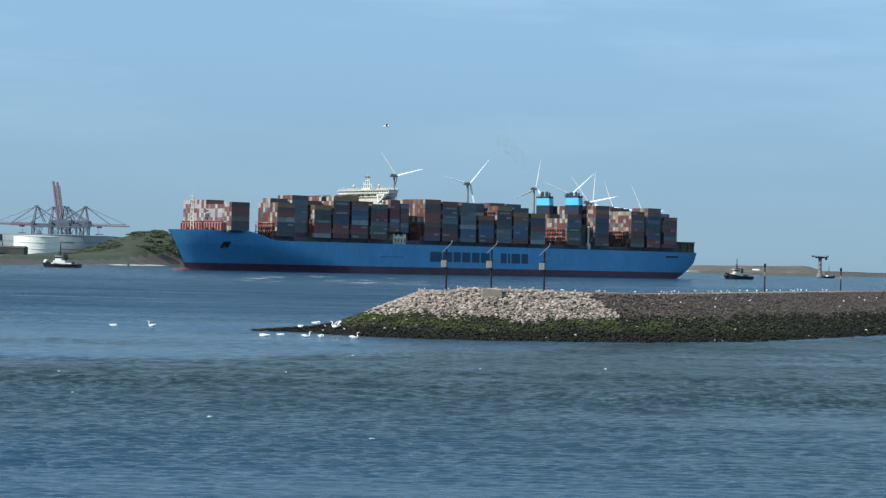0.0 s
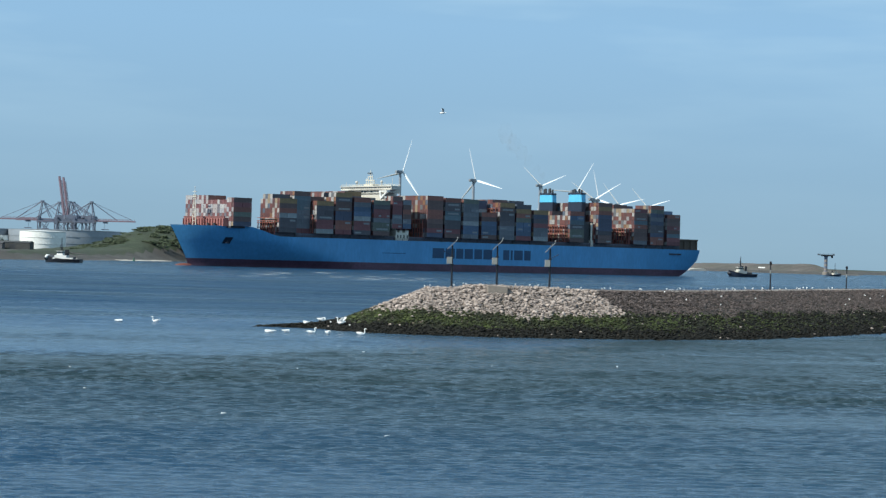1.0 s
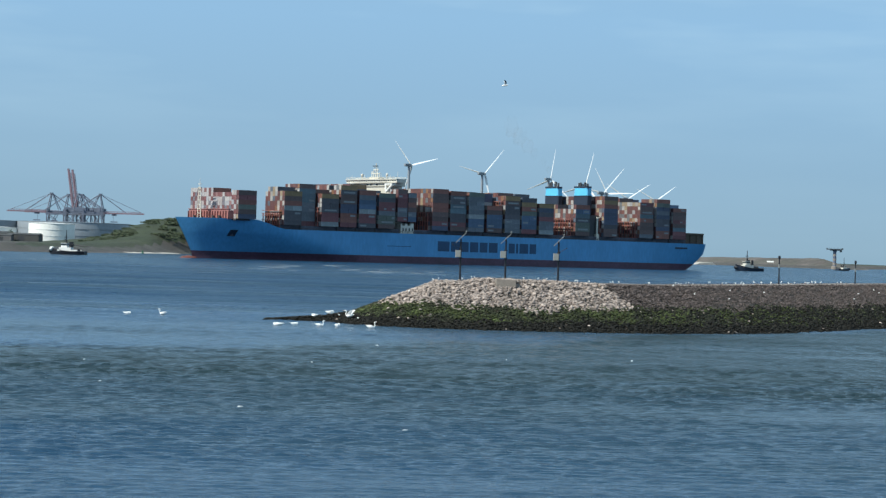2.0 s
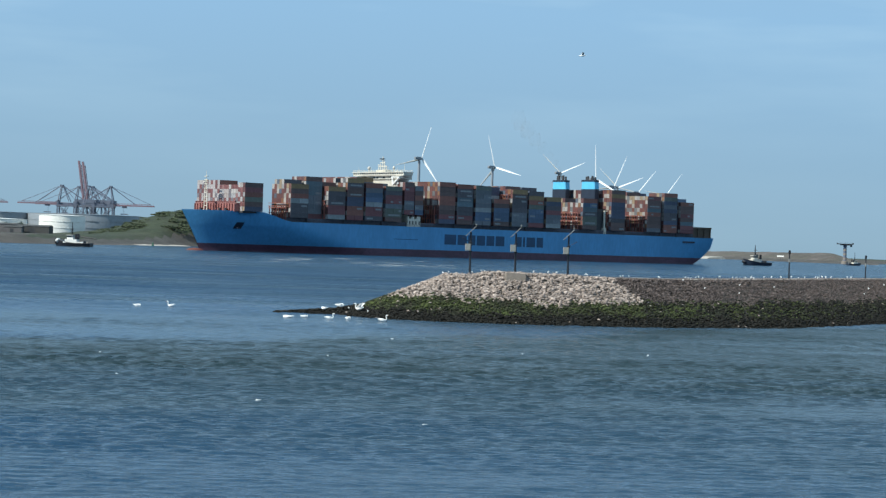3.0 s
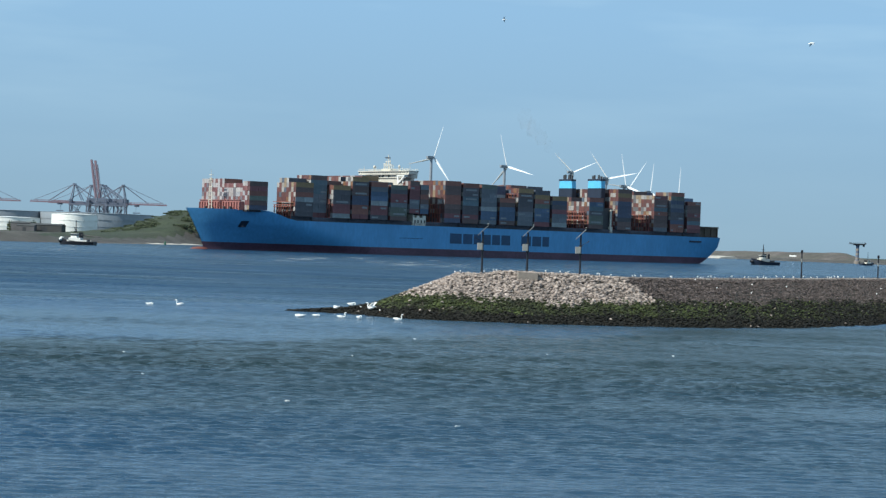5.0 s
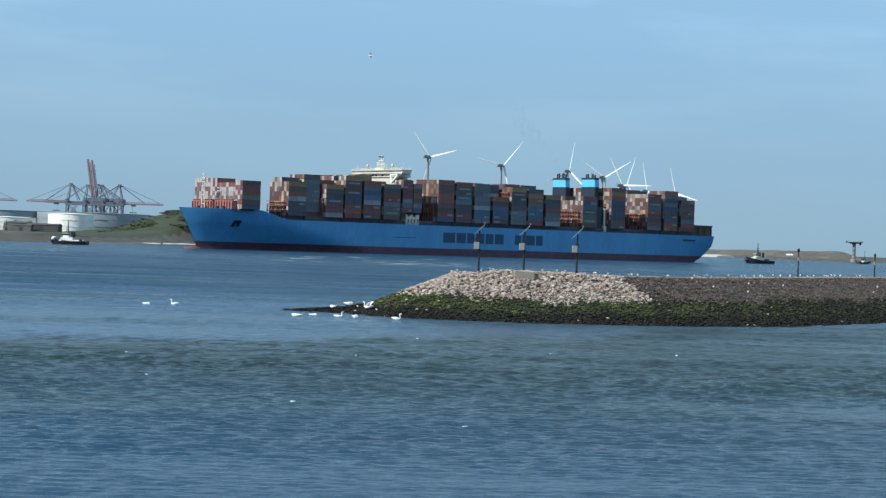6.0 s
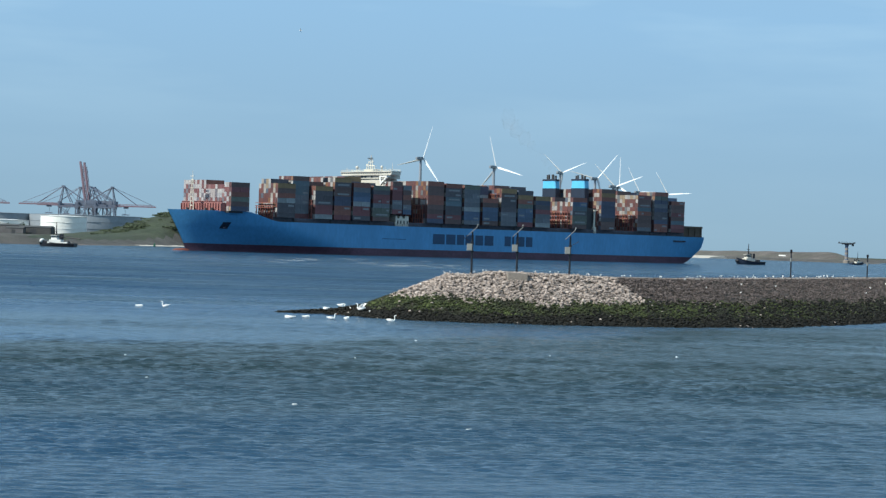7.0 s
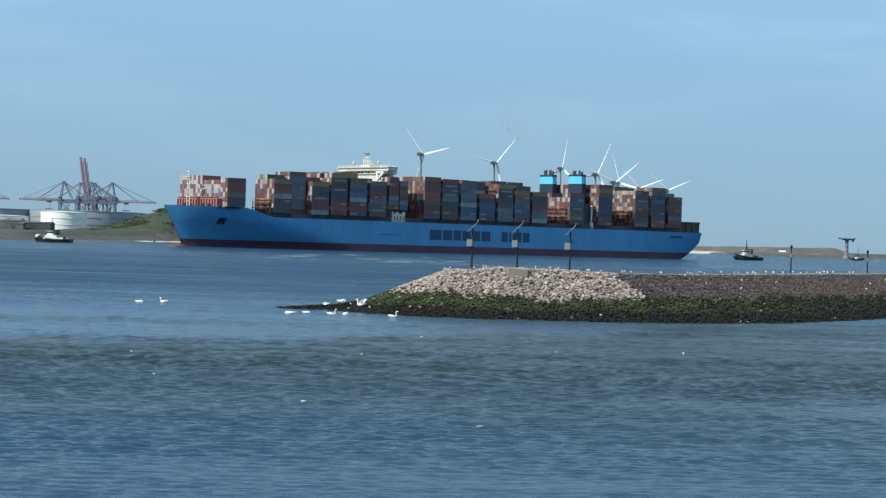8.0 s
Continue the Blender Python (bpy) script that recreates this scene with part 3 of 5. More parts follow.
def lashing_bridge(x, ship, top=31.0, start=-27.5):
    s = Shape()
    y = start
    while y <= 27.6:
        s.box(x - 0.25, x + 0.25, y - 0.17, y + 0.17, 18.0, top)
        y += 2.5
    for z in (20.3, 23.0, 25.7, 28.4, top - 0.2):
        s.box(x - 0.5, x + 0.5, start - 0.8, 28.3, z, z + 0.3)
    part("lashing_bridge", s, M_LASH, ship, "rust-red steel lashing bridge between stacks")


def container_ship():
    ship = thing("container_ship", ship_pose(0), "huge light-blue container ship stacked with coloured containers, under way", "ship")
    part("hull", hull_shape(), [M_HULL, M_BOOT, M_DECK], ship, "light blue hull with dark boot-top", smooth=True)
    part("bulbous_bow", Shape().blob((189, 0, -1.9), 7.5, 3.2, 3.4), M_DECK, ship, "dull red bulbous bow breaking the surface", smooth=True)
    # coaming along the main deck
    part("fore_coaming", Shape().box(161.8, 174.2, -25.6, 25.9, 22.0, 22.95), M_DARK, ship)
    part("hatch_coaming", Shape().box(-176, 146, -27.8, 27.8, 17.6, 20.3), M_COAMING, ship, "grey-blue hatch coaming")
    rail = Shape()
    for y in (-29.2, 29.2):
        for z in (18.6, 19.2):
            rail.box(-188, 140, y - 0.05, y + 0.05, z - 0.05, z + 0.05)
        x = -188
        while x <= 140:
            rail.box(x - 0.06, x + 0.06, y - 0.06, y + 0.06, 17.7, 19.2)
            x += 4
    part("deck_rail", rail, M_DARK, ship, "dark deck rail")
    # letters of the owner's name as plain dark bars
    x = 33.4
    for i, wide in enumerate((10.0, 8.2, 6.6, 7.6, 7.2, 8.0, 0, 6.0, 2.8, 8.2, 6.4)):
        if wide:
            part("name_bar", Shape().box(x - wide + 1.1, x, 29.46, 29.56, 7.9, 14.0), M_NAME, ship, "dark navy painted bar" if i == 0 else "")
            x -= wide
        else:
            x -= 7.8
    small = Shape().box(-177, -166, 28.4, 28.75, 14.2, 15.2)
    part("name_bar", small, M_NAVY, ship)
    part("name_bar", Shape().box(53.5, 71, 29.47, 29.55, 10.0, 10.35), M_NAME, ship)
    # anchor pocket in the bow flare: a flush dark sheet paints the recess's shade
    pocket, grid = Shape(), []
    for i in range(7):
        for j in range(7):
            x, z = 169.8 + 3.8 * i / 6, 13.0 + 3.6 * j / 6
            u, stem = min(1, z / 18), 186 + 12.5 * (z / 23) ** 1.15
            start = 80 + 62 * u
            grid.append((x, 29.5 * (1 - ((x - start) / (stem - start)) ** (1.7 + 0.7 * u)) + 0.12, z))
    pocket.add(grid, [(i * 7 + j, (i + 1) * 7 + j, (i + 1) * 7 + j + 1, i * 7 + j + 1) for i in range(6) for j in range(6)])
    part("pocket_shade", pocket, M_NAVY, ship, "flush dark patch for the shade in the anchor pocket", smooth=True)
    part("anchor", Shape().rod((171.5, 18.4, 15.8), (171.5, 18.0, 13.4), 0.4).box(170.6, 172.6, 17.6, 18.6, 13.2, 13.8, 0.2), M_NAVY, ship)
    # bow: wave breaker and foremast
    wb = Shape().box(176.2, 176.7, -22.5, 22.5, 22.8, 28.2)
    for i in range(16):
        wb.box(176.7, 177.5, -22.4 + i * 2.98, -22.1 + i * 2.98, 22.8, 27.2)
    wb.box(176.2, 177.2, -22.5, 22.5, 28.2, 28.5).box(165, 176.2, 21.8, 22.5, 22.8, 27.6)
    part("wave_breaker", wb, M_BREAK, ship, "coral-red wave breaker across the foredeck")
    mast = Shape()
    for dx, dy in ((0, -0.9), (0, 0.9)):
        mast.rod((183 + dx, dy * 2.0, 22.8), (183 + dx, dy * 0.8, 40.5), 0.32, 0.24)
    for z in (25.5, 28, 30.5, 33, 35.5, 38, 40.3):
        mast.box(182.7, 183.3, -1.7, 1.7, z, z + 0.3)
    mast.rod((183, 0, 40), (183, 0, 45.5), 0.2, 0.1)
    mast.box(182.6, 183.4, -1.8, 1.8, 42.2, 42.5)
    mast.box(182.4, 183.6, -2.4, 2.4, 39.3, 39.6)
    part("foremast", mast, M_CREAM, ship, "cream lattice foremast")
    for y in (-14, -7, 7, 14):
        part("mooring_winch", Shape().rod((178, y, 23), (178, y, 24.6), 0.9), M_DARK, ship, "dark mooring winch")
    # containers
    box_mesh = {(k, i): container_mesh(k, i) for k in BOX_PAINT for i in range(4)}
    paints, shares = list(BOX_PAINT), [w for _, w in BOX_PAINT.values()]
    rng = random.Random(4)
    for f, a, foot, top, inner, low, last, wide in BAYS:
        body = Shape()
        drop = 0
        pieces = []
        for r in range(low, last + 1):
            y = -28.1 + CW * 1.045 * r
            outer = r > last - wide
            if rng.random() < 0.3 and not outer:
                drop = rng.choice((0, 0, 0, -1))
            high = top if outer else inner + drop * CH
            if f > 160 and r < 11:
                high = inner + CH
            count = max(1, int(round((high - foot) / CH)))
            step = (high - foot) / count
            for k in range(count):
                z = foot + k * step
                if r == last:
                    pieces.append((y + CW / 2, z, step))
                    continue
                body.m = 0
                o = len(body.v)
                hgt = step - 0.03
                x0, x1 = a + 0.02, f - 0.02
                body.v.extend([(x0, y, z), (x1, y, z), (x1, y + CW, z), (x0, y + CW, z), (x0, y, z + hgt), (x1, y, z + hgt), (x1, y + CW, z + hgt), (x0, y + CW, z + hgt)])
                ends = 2 if f > 160 else 1
                for m_i, fc in ((0, (4, 5, 6, 7)), (0, (0, 1, 5, 4)), (ends, (1, 2, 6, 5)), (0, (2, 3, 7, 6)), (0, (3, 0, 4, 7))):
                    body.f.append(tuple(o + i for i in fc))
                    body.mi.append(m_i)
        stack = part("deck_cargo", body, [M_STACK, M_ENDS, M_REEFER], ship, "tight block of stacked coloured shipping containers")
        tagged(stack, kind="stuff")
        paint = rng.choices(paints, shares)[0]
        for i, (y, z, step) in enumerate(pieces):
            # neighbours in a stack often belong together
            if rng.random() > 0.42:
                paint = rng.choices(paints, shares)[0]
            if i == len(pieces) - 1 and rng.random() < 0.5:
                paint = rng.choice(("tan", "oxide", "brown"))
            twin = f - a > 9 and rng.random() < 0.16
            for k in ((-0.25, 0.25) if twin else (0,)):
                mark = rng.randrange(1, 4) if rng.random() < 0.22 and paint not in ("pale", "tan") else 0
                c = part("container", box_mesh[paint, mark], None, stack, at=pose((f + a) / 2 + k * (f - a), y, z))
                c.scale = ((f - a) / 12.1 * (0.49 if twin else 1), 1, (step - 0.03) / 2.66)
    for x in (146.2, 120.0, 40.2, -16.6, -74.2, -98.6, -130.2):
        lashing_bridge(x, ship, 40.0 if x == -16.6 else 27.0 if x > 140 else 31.0, 10.0 if x > 140 else -27.5)
    for x in (132.4, 106.7, 93.6, 79.7, 26.0, 12.1, -2.2, -30.5, -44.3, -145, -160):
        s = Shape()
        y0 = 9.0 if x > 110 else -28
        for y in (y0, 28.4):
            s.box(x - 0.3, x + 0.3, y - 0.3, y + 0.3, 18, 33)
        s.box(x - 0.3, x + 0.3, y0, 28.4, 32.6, 33)
        part("lashing_post", s, M_DARK, ship)
    # deckhouse and bridge
    house = Shape().box(51, 61, -25, 15.5, 18, 46.2, 0.3)
    part("deckhouse", house, M_WHITE, ship, "white deckhouse rising between the stacks")
    annex = Shape().box(51.5, 61, 15.5, 28.9, 17.9, 22.6).box(51.5, 54, 15.5, 28.9, 22.6, 24.0).box(56.2, 58.2, 15.5, 28.9, 22.6, 23.8).box(60, 61, 15.5, 28.9, 22.6, 24.0)
    annex = part("side_house", annex, M_CREAM, ship, "low cream side house at the rail")
    for x in (52.4, 54.8, 57.2, 59.4):
        part("doorway", Shape().box(x - 0.45, x + 0.45, 28.88, 28.96, 19.4, 21.2), M_DARK, annex)
    br = Shape()
    br.box(56.6, 63.4, -26.6, 26.6, 48.5, 50.1)
    br.box(56.2, 63.9, -26.9, 26.9, 50.1, 50.5)
    br.box(53, 61.8, -21, 21, 46.2, 48.5)
    br.box(57.0, 63.2, -26.2, 26.2, 48.1, 48.5)
    part("bridge", br, M_WHITE, ship, "white navigation bridge with full-width wings")
    for i in range(23):
        y = -26.2 + i * 2.28
        part("bridge_window", Shape().box(63.38, 63.46, y, y + 1.7, 49.15, 49.7), M_GLASS, ship, "dark wheelhouse window" if i == 0 else "")
    for y in (-19, -15.6, -6, -2.6, 4, 12.5, 16):
        part("cabin_window", Shape().box(61.78, 61.86, y - 1.1, y + 1.1, 46.7, 47.9), M_GLASS, ship)
    for side in (-1, 1):
        brace = Shape()
        brace.rod((65.4, side * 18.2, 46.9), (65.4, side * 18.9, 42.6), 0.7).rod((65.4, side * 18.9, 42.6), (65.4, side * 25.0, 46.9), 0.7)
        brace.rod((65.4, side * 23.4, 43.4), (65.4, side * 24.4, 43.6), 0.6).box(63.2, 66.0, side * 21.5 - 4, side * 21.5 + 4, 46.9, 47.6)
        part("wing_brace", brace, M_TANK, ship, "white diagonal brace under the bridge wing")
    rl = Shape()
    for x in (56.6, 63.4):
        for z in (51.0, 51.6):
            rl.box(x - 0.06, x + 0.06, -26.4, 26.4, z, z + 0.1)
        for i in range(27):
            rl.box(x - 0.08, x + 0.08, -26 + 2 * i - 0.08, -26 + 2 * i + 0.08, 50.5, 51.7)
    part("bridge_rail", rl, M_CREAM, ship)
    mast = Shape()
    mast.box(57.5, 61.5, -4.6, 4.6, 50.5, 51.9)
    for y, t in ((-4.0, 54.6), (-2.0, 56.6), (0.2, 60.4), (2.0, 57.4), (4.0, 54.4)):
        mast.rod((60, y, 50.5), (60, y, t), 0.42, 0.22)
    for y0, y1, z in ((-4.6, 4.6, 54.0), (-2.6, 2.6, 56.2), (-2.0, 2.2, 57.8), (-4.8, -2.6, 54.8)):
        mast.box(59.8, 60.2, y0, y1, z, z + 0.4)
    part("radar_mast", mast, M_CREAM, ship, "cream radar mast with scanners")
    part("radar_scanner", Shape().box(60.3, 60.8, -2.4, 2.6, 58.4, 58.9), M_DARK, ship, "dark radar scanner bar")
    for y, t in ((25.5, 55.4), (-22.5, 53.4), (18, 53), (-9, 53.4), (8.5, 54.0)):
        part("aerial", Shape().rod((62, y, 50.5), (62, y, t), 0.16, 0.08), M_CREAM, ship)
    for y, r in ((-11.5, 1.0), (14.5, 0.8)):
        part("satellite_dome", Shape().lathe([(0.3, 50.5), (0.3, 52.0), (r * 0.8, 52.4), (r, 53.1), (r * 0.7, 53.8), (0.1, 54.1)], 12, (62, y)), M_WHITE, ship, smooth=True)
    # twin funnels
    for side in (-1, 1):
        y = side * 14.5
        part("funnel_casing", Shape().box(-97.2, -93.2, y - 6.8, y + 6.8, 18, 46.8, 0.4), M_NAVY, ship, "dark navy funnel casing")
        band = part("funnel", Shape().prism([(-97, y - 6.6), (-93.5, y - 6.6), (-93.0, y - 5.8), (-93.0, y + 5.8), (-93.5, y + 6.6), (-97, y + 6.6)], 46.8, 51.6, 0.95), M_FUNNEL, ship, "light blue funnel with dark cap")
        part("cap", Shape().prism([(-97, y - 6.5), (-93.0, y - 6.5), (-93.0, y + 6.5), (-97, y + 6.5)], 51.6, 52.8, 0.97), M_NAVY, band)
        for i, (dx, dy, t) in enumerate(((0, -3.5, 55.6), (1, -1.4, 55.9), (-1, 0.8, 55.7), (0.6, 2.6, 56.0), (-0.6, 4.2, 55.2))):
            if side > 0 and i == 2:
                continue
            part("exhaust_pipe", Shape().rod((-95 + 0.6 * dx, y + dy, 52.6), (-95 + 0.6 * dx, y + dy, t - (0.6 if side > 0 else 0)), 0.75, 0.7, 10), M_DARK, band, "sooty exhaust pipe")
    house = Shape().box(-99.4, -91, -26, 26, 18, 34, 0.3)
    part("engine_casing", house, M_DARK, ship, "dark engine casing")
    post = Shape().rod((-97, 27.2, 18), (-97, 27.2, 33), 0.7).rod((-97, 27.2, 32.5), (-103, 26.6, 33.2), 0.35).box(-98, -96, 26.2, 28.2, 18, 22)
    part("stores_crane", post, M_CREAM, ship, "cream stores crane post")
    # stern mooring deck
    aft = Shape().box(-194.6, -176, -26.5, 26.5, 17.4, 18.2).box(-194.6, -176.5, -26.4, 26.4, 23.9, 25.0)
    for x in (-194.1, -188.5, -182.5, -177):
        for y in (-25.8, 25.8):
            aft.box(x - 0.3, x + 0.3, y - 0.3, y + 0.3, 18, 24)
    aft.box(-194.2, -177, -25.4, 25.4, 18, 23.9)
    part("mooring_deck", aft, M_BROWN, ship, "dark covered mooring deck at the stern")
    part("flagstaff", Shape().rod((-194, 0, 25), (-194, 0, 29), 0.15), M_DARK, ship)
    part("vent_post", Shape().rod((-176.8, 25, 25), (-176.8, 25, 28.5), 0.4), M_DARK, ship)
    return ship


SHIP = container_ship()



def smoke_material():
    """Thin brown-grey soot, mostly clear, in wisps."""
    m = bpy.data.materials.new("thin_soot")
    m.use_nodes = True
    n, l = m.node_tree.nodes, m.node_tree.links
    b = n["Principled BSDF"]
    b.inputs["Base Color"].default_value, b.inputs["Roughness"].default_value = (0.30, 0.26, 0.24, 1), 1.0
    co, t, g = n.new("ShaderNodeTexCoord"), n.new("ShaderNodeTexNoise"), n.new("ShaderNodeMapRange")
    t.inputs["Scale"].default_value, t.inputs["Detail"].default_value = 0.09, 5
    g.inputs["From Min"].default_value, g.inputs["From Max"].default_value, g.inputs["To Max"].default_value = 0.34, 0.70, 0.055
    l.new(co.outputs["Object"], t.inputs["Vector"]), l.new(t.outputs[0], g.inputs[0]), l.new(g.outputs[0], b.inputs["Alpha"])
    return m


M_SOOT = smoke_material()


def exhaust_smoke():
    """One faint plume leaning forward over the stacks, wisp by wisp."""
    plume = thing("exhaust_smoke", ship_pose(0), "faint brown exhaust smoke drifting from a funnel", "smoke")
    r = random.Random(8)
    for i in range(8):
        w = 1.0 + 0.75 * i
        c = Vector((-95 + 2.0 * i + 0.5 * i * i, -14.5 + 1.4 * math.sin(i), 57.0 + 3.0 * i + 0.25 * i * i))
        s = Shape().blob((0, 0, 0), w * 0.8, w * 0.8, w * 1.1, 12, 8)
        s.v = [tuple(c + Vector(p) * (1 + 0.5 * noise.noise(Vector(p) * 0.5 + Vector((i, 0, 0))))) for p in s.v]
        part("wisp", s, M_SOOT, plume, smooth=True).visible_shadow = False
    return plume


SMOKE = exhaust_smoke()

# ---- shores ----
SHORE = [(-900, 1170), (-271, 1222), (-240, 1250), (-214, 1417), (-187, 1489), (-100, 1620), (-40, 1900), (-40, 2650), (700, 2680), (700, 4600)]


def shore_distance(x, y):
    """Metres inland from the shoreline, negative out at sea."""
    best, side = 1e9, 1
    for (ax, ay), (bx, by) in zip(SHORE, SHORE[1:]):
        dx, dy = bx - ax, by - ay
        k = min(1, max(0, ((x - ax) * dx + (y - ay) * dy) / (dx * dx + dy * dy)))
        d = math.hypot(x - ax - k * dx, y - ay - k * dy)
        if d < best - 1e-6:
            best, side = d, dx * (y - ay) - dy * (x - ax)
    return best if side > 0 else -best


def hill_height(x, y):
    e = 0.0
    for cx, cy, rx, ry, h in ((-208, 1575, 42, 70, 20.5), (-165, 1590, 60, 70, 21.0), (-245, 1570, 34, 60, 6.5), (-110, 1660, 70, 80, 16)):
        e = max(e, h * math.exp(-(((x - cx) / rx) ** 2 + ((y - cy) / ry) ** 2)))
    return e


def land():
    s = Shape()
    xs = list(np.arange(-900, -340, 40.0)) + list(np.arange(-340, -80, 5.0)) + list(np.arange(-80, 701, 40.0))
    ys = list(np.arange(1160, 1660, 6.0)) + list(np.arange(1660, 4600, 45.0))
    idx = {}
    for i, x in enumerate(xs):
        for j, y in enumerate(ys):
            d = shore_distance(x, y)
            if d > -30:
                z = min(5.6, d * 0.24) if d < 60 else 5.6
                hh = hill_height(x, y)
                idx[i, j] = len(s.v)
                s.v.append((x, y, max(-2, z) + hh * min(1, max(0, d / 20)) + (0.5 * fbm(x, y, 0.08) + 0.8 * fbm(x, y, 0.03) * min(1, hh) if d > 6 else 0)))
    for (i, j), a in idx.items():
        q = [idx.get(c) for c in ((i, j), (i + 1, j), (i + 1, j + 1), (i, j + 1))]
        if None not in q:
            s.f.append(tuple(q))
            x, y = xs[i] + 2, ys[j] + 2
            d = shore_distance(x, y)
            s.mi.append(1 if d < 15 or (x < -262 and y < 1420) else 0)
    solid("ground", s, [M_HILL, M_BANK], "far bank of stone and dune grass", "ground", kind="structure", smooth=True)


land()


def right_dam():
    line = [(300, 2720), (343, 2612), (422, 2432), (490, 2274), (500, 2250)]
    s = Shape()
    tops = [9.5, 10.6, 12.0, 10.6, 1.5]
    rings = []
    n = 48
    for i in range(n + 1):
        u = i / n * (len(line) - 1)
        k = min(int(u), len(line) - 2)
        w = u - k
        (ax, ay), (bx, by) = line[k], line[k + 1]
        x, y, h = ax + (bx - ax) * w, ay + (by - ay) * w, tops[k] + (tops[k + 1] - tops[k]) * w
        h += 0.5 * fbm(x, y, 0.03)
        ring = []
        slim = 1 - 0.92 * max(0, (i - 26) / (n - 26)) ** 1.5
        for q, z in ((-6, -1), (-1, 1.2), (4, 2.6), (20, 3.2), (40, h * 0.8), (60, h), (90, h * 0.9), (130, -1)):
            q = q * slim
            # the dune runs out towards the dam's end, only the stone foot goes on
            dune = min(1, max(0.0, (9 - (x + 0.92 * q - 0.2 * (y + 0.4 * q))) / 15))
            z = min(z, 2.2 + (z - 2.2) * dune) if z > 2.2 else z
            end = min(1, max(-0.6, (46 - (x + 0.92 * q - 0.2 * (y + 0.4 * q))) / 24))
            z = z * end if z > 0 else z
            ring.append((x + 0.92 * q + 1.2 * fbm(x + q, y, 0.1), y + 0.4 * q, z + (0.4 * fbm(x, y + q, 0.06) if z > 1 else 0)))
        rings.append(ring)
    k = len(rings[0])
    s.v = [p for r in rings for p in r]
    for j in range(n):
        for i in range(k - 1):
            s.f.append((j * k + i, j * k + i + 1, (j + 1) * k + i + 1, (j + 1) * k + i))
            s.mi.append(0 if i < 3 else 1)
    solid("sea_dam", s, [M_BANK, M_DUNE], "low sandy harbour dam with stone foot", "dam", kind="structure", smooth=True)
    b = Shape()
    rings = []
    for i in range(21):
        u = i / 20
        x, y = 285 + 72 * u, 2690 - 148 * u
        w = 22 * math.sin(math.pi * (0.08 + 0.88 * u)) ** 0.7
        rings.append([(x - 16 - w * 0.35, y - 6 - w, -0.2), (x - 14, y - 5 - w * 0.4, 1.6), (x + 4, y + 2, 3.4 + 0.4 * fbm(x, y, 0.05)), (x + 10, y + 6, -0.3)])
    b.loft(rings)
    solid("beach", b, M_SAND, "pale sand beach below the dam", "beach", kind="structure", smooth=True)


right_dam()
for x0, y0, x1, y1 in ((-239, 1255, -214, 1412), (-213, 1413, -186, 1487)):
    b = Shape()
    rings = []
    for i in range(15):
        u = i / 14
        x, y = x0 + (x1 - x0) * u, y0 + (y1 - y0) * u
        rings.append([(x + 3 + fbm(x, y, 0.1), y - 2, -0.2), (x + 1, y - 1, 0.35 + 0.3 * fbm(x, y, 0.2)), (x - 3, y + 1, 0.6 + 0.4 * fbm(x, y, 0.15)), (x - 4, y + 2, -0.3)])
    b.loft(rings)
    solid("beach_strip", b, M_SAND if y0 > 1400 else M_DUNE, "narrow strip of sand at the water's edge", "beach", kind="structure", smooth=True)

# ---- storage tanks and sheds ----


def storage_tank(x, y, r, h, mat, label, z=5.0):
    t = thing("storage_tank", pose(x, y, z), label, "storage tank", "tanks on the far bank")
    part("shell", Shape().lathe([(r, 0), (r, h - 0.4), (r * 0.995, h)], 72), mat, t, smooth=True)
    part("roof", Shape().lathe([(r * 0.99, h), (r * 0.5, h + 0.5), (0.5, h + 0.7)], 72), mat, t, smooth=True)
    ring = Shape()
    for zz in (h * 0.33, h * 0.66, h - 0.25):
        ring.lathe([(r + 0.05, zz), (r + 0.3, zz + 0.02), (r + 0.3, zz + 0.22), (r + 0.05, zz + 0.24)], 72)
    part("wind_girder", ring, mat, t)
    return t


storage_tank(-340, 1800, 20.5, 17.0, M_TANK, "broad white oil storage tank, lit on one flank")
storage_tank(-403, 1815, 28, 12.5, M_TANK, "broad white oil storage tank beside a dark shed")
storage_tank(-344, 1935, 54, 19.6, M_GREYTANK, "broad grey oil storage tank standing behind")
storage_tank(-441, 1940, 48, 19.6, M_GREYTANK, "broad grey oil storage tank standing behind")
storage_tank(-238, 1960, 42, 19.5, M_GREYTANK, "broad grey oil storage tank behind the grassy hill")


def shed(x0, x1, y0, y1, h, mat, label):
    t = thing("shed", pose((x0 + x1) / 2, (y0 + y1) / 2, 5.4), label, "shed")
    w, d = (x1 - x0) / 2, (y1 - y0) / 2
    part("wall", Shape().box(-w, w, -d, d, 0, h), mat, t)
    part("roof", Shape().add([(-w - 0.3, -d - 0.3, h), (w + 0.3, -d - 0.3, h), (w + 0.3, d + 0.3, h), (-w - 0.3, d + 0.3, h), (-w - 0.3, 0, h + 1.2), (w + 0.3, 0, h + 1.2)],
                            [(0, 1, 5, 4), (2, 3, 4, 5), (0, 4, 3), (1, 2, 5), (3, 2, 1, 0)]), M_SHED, t)
    part("door", Shape().box(-w * 0.3, w * 0.1, -d - 0.08, -d, 0, h * 0.75), M_DARK, t)


shed(-330, -316, 1495, 1510, 6.5, M_GREYSHED, "grey clad shed on the far bank")
shed(-315, -291, 1490, 1506, 5.6, M_SHED, "low dark clad shed on the far bank")
shed(-322, -309, 1478, 1488, 4.6, M_GREYSHED, "small grey shed on the far bank")


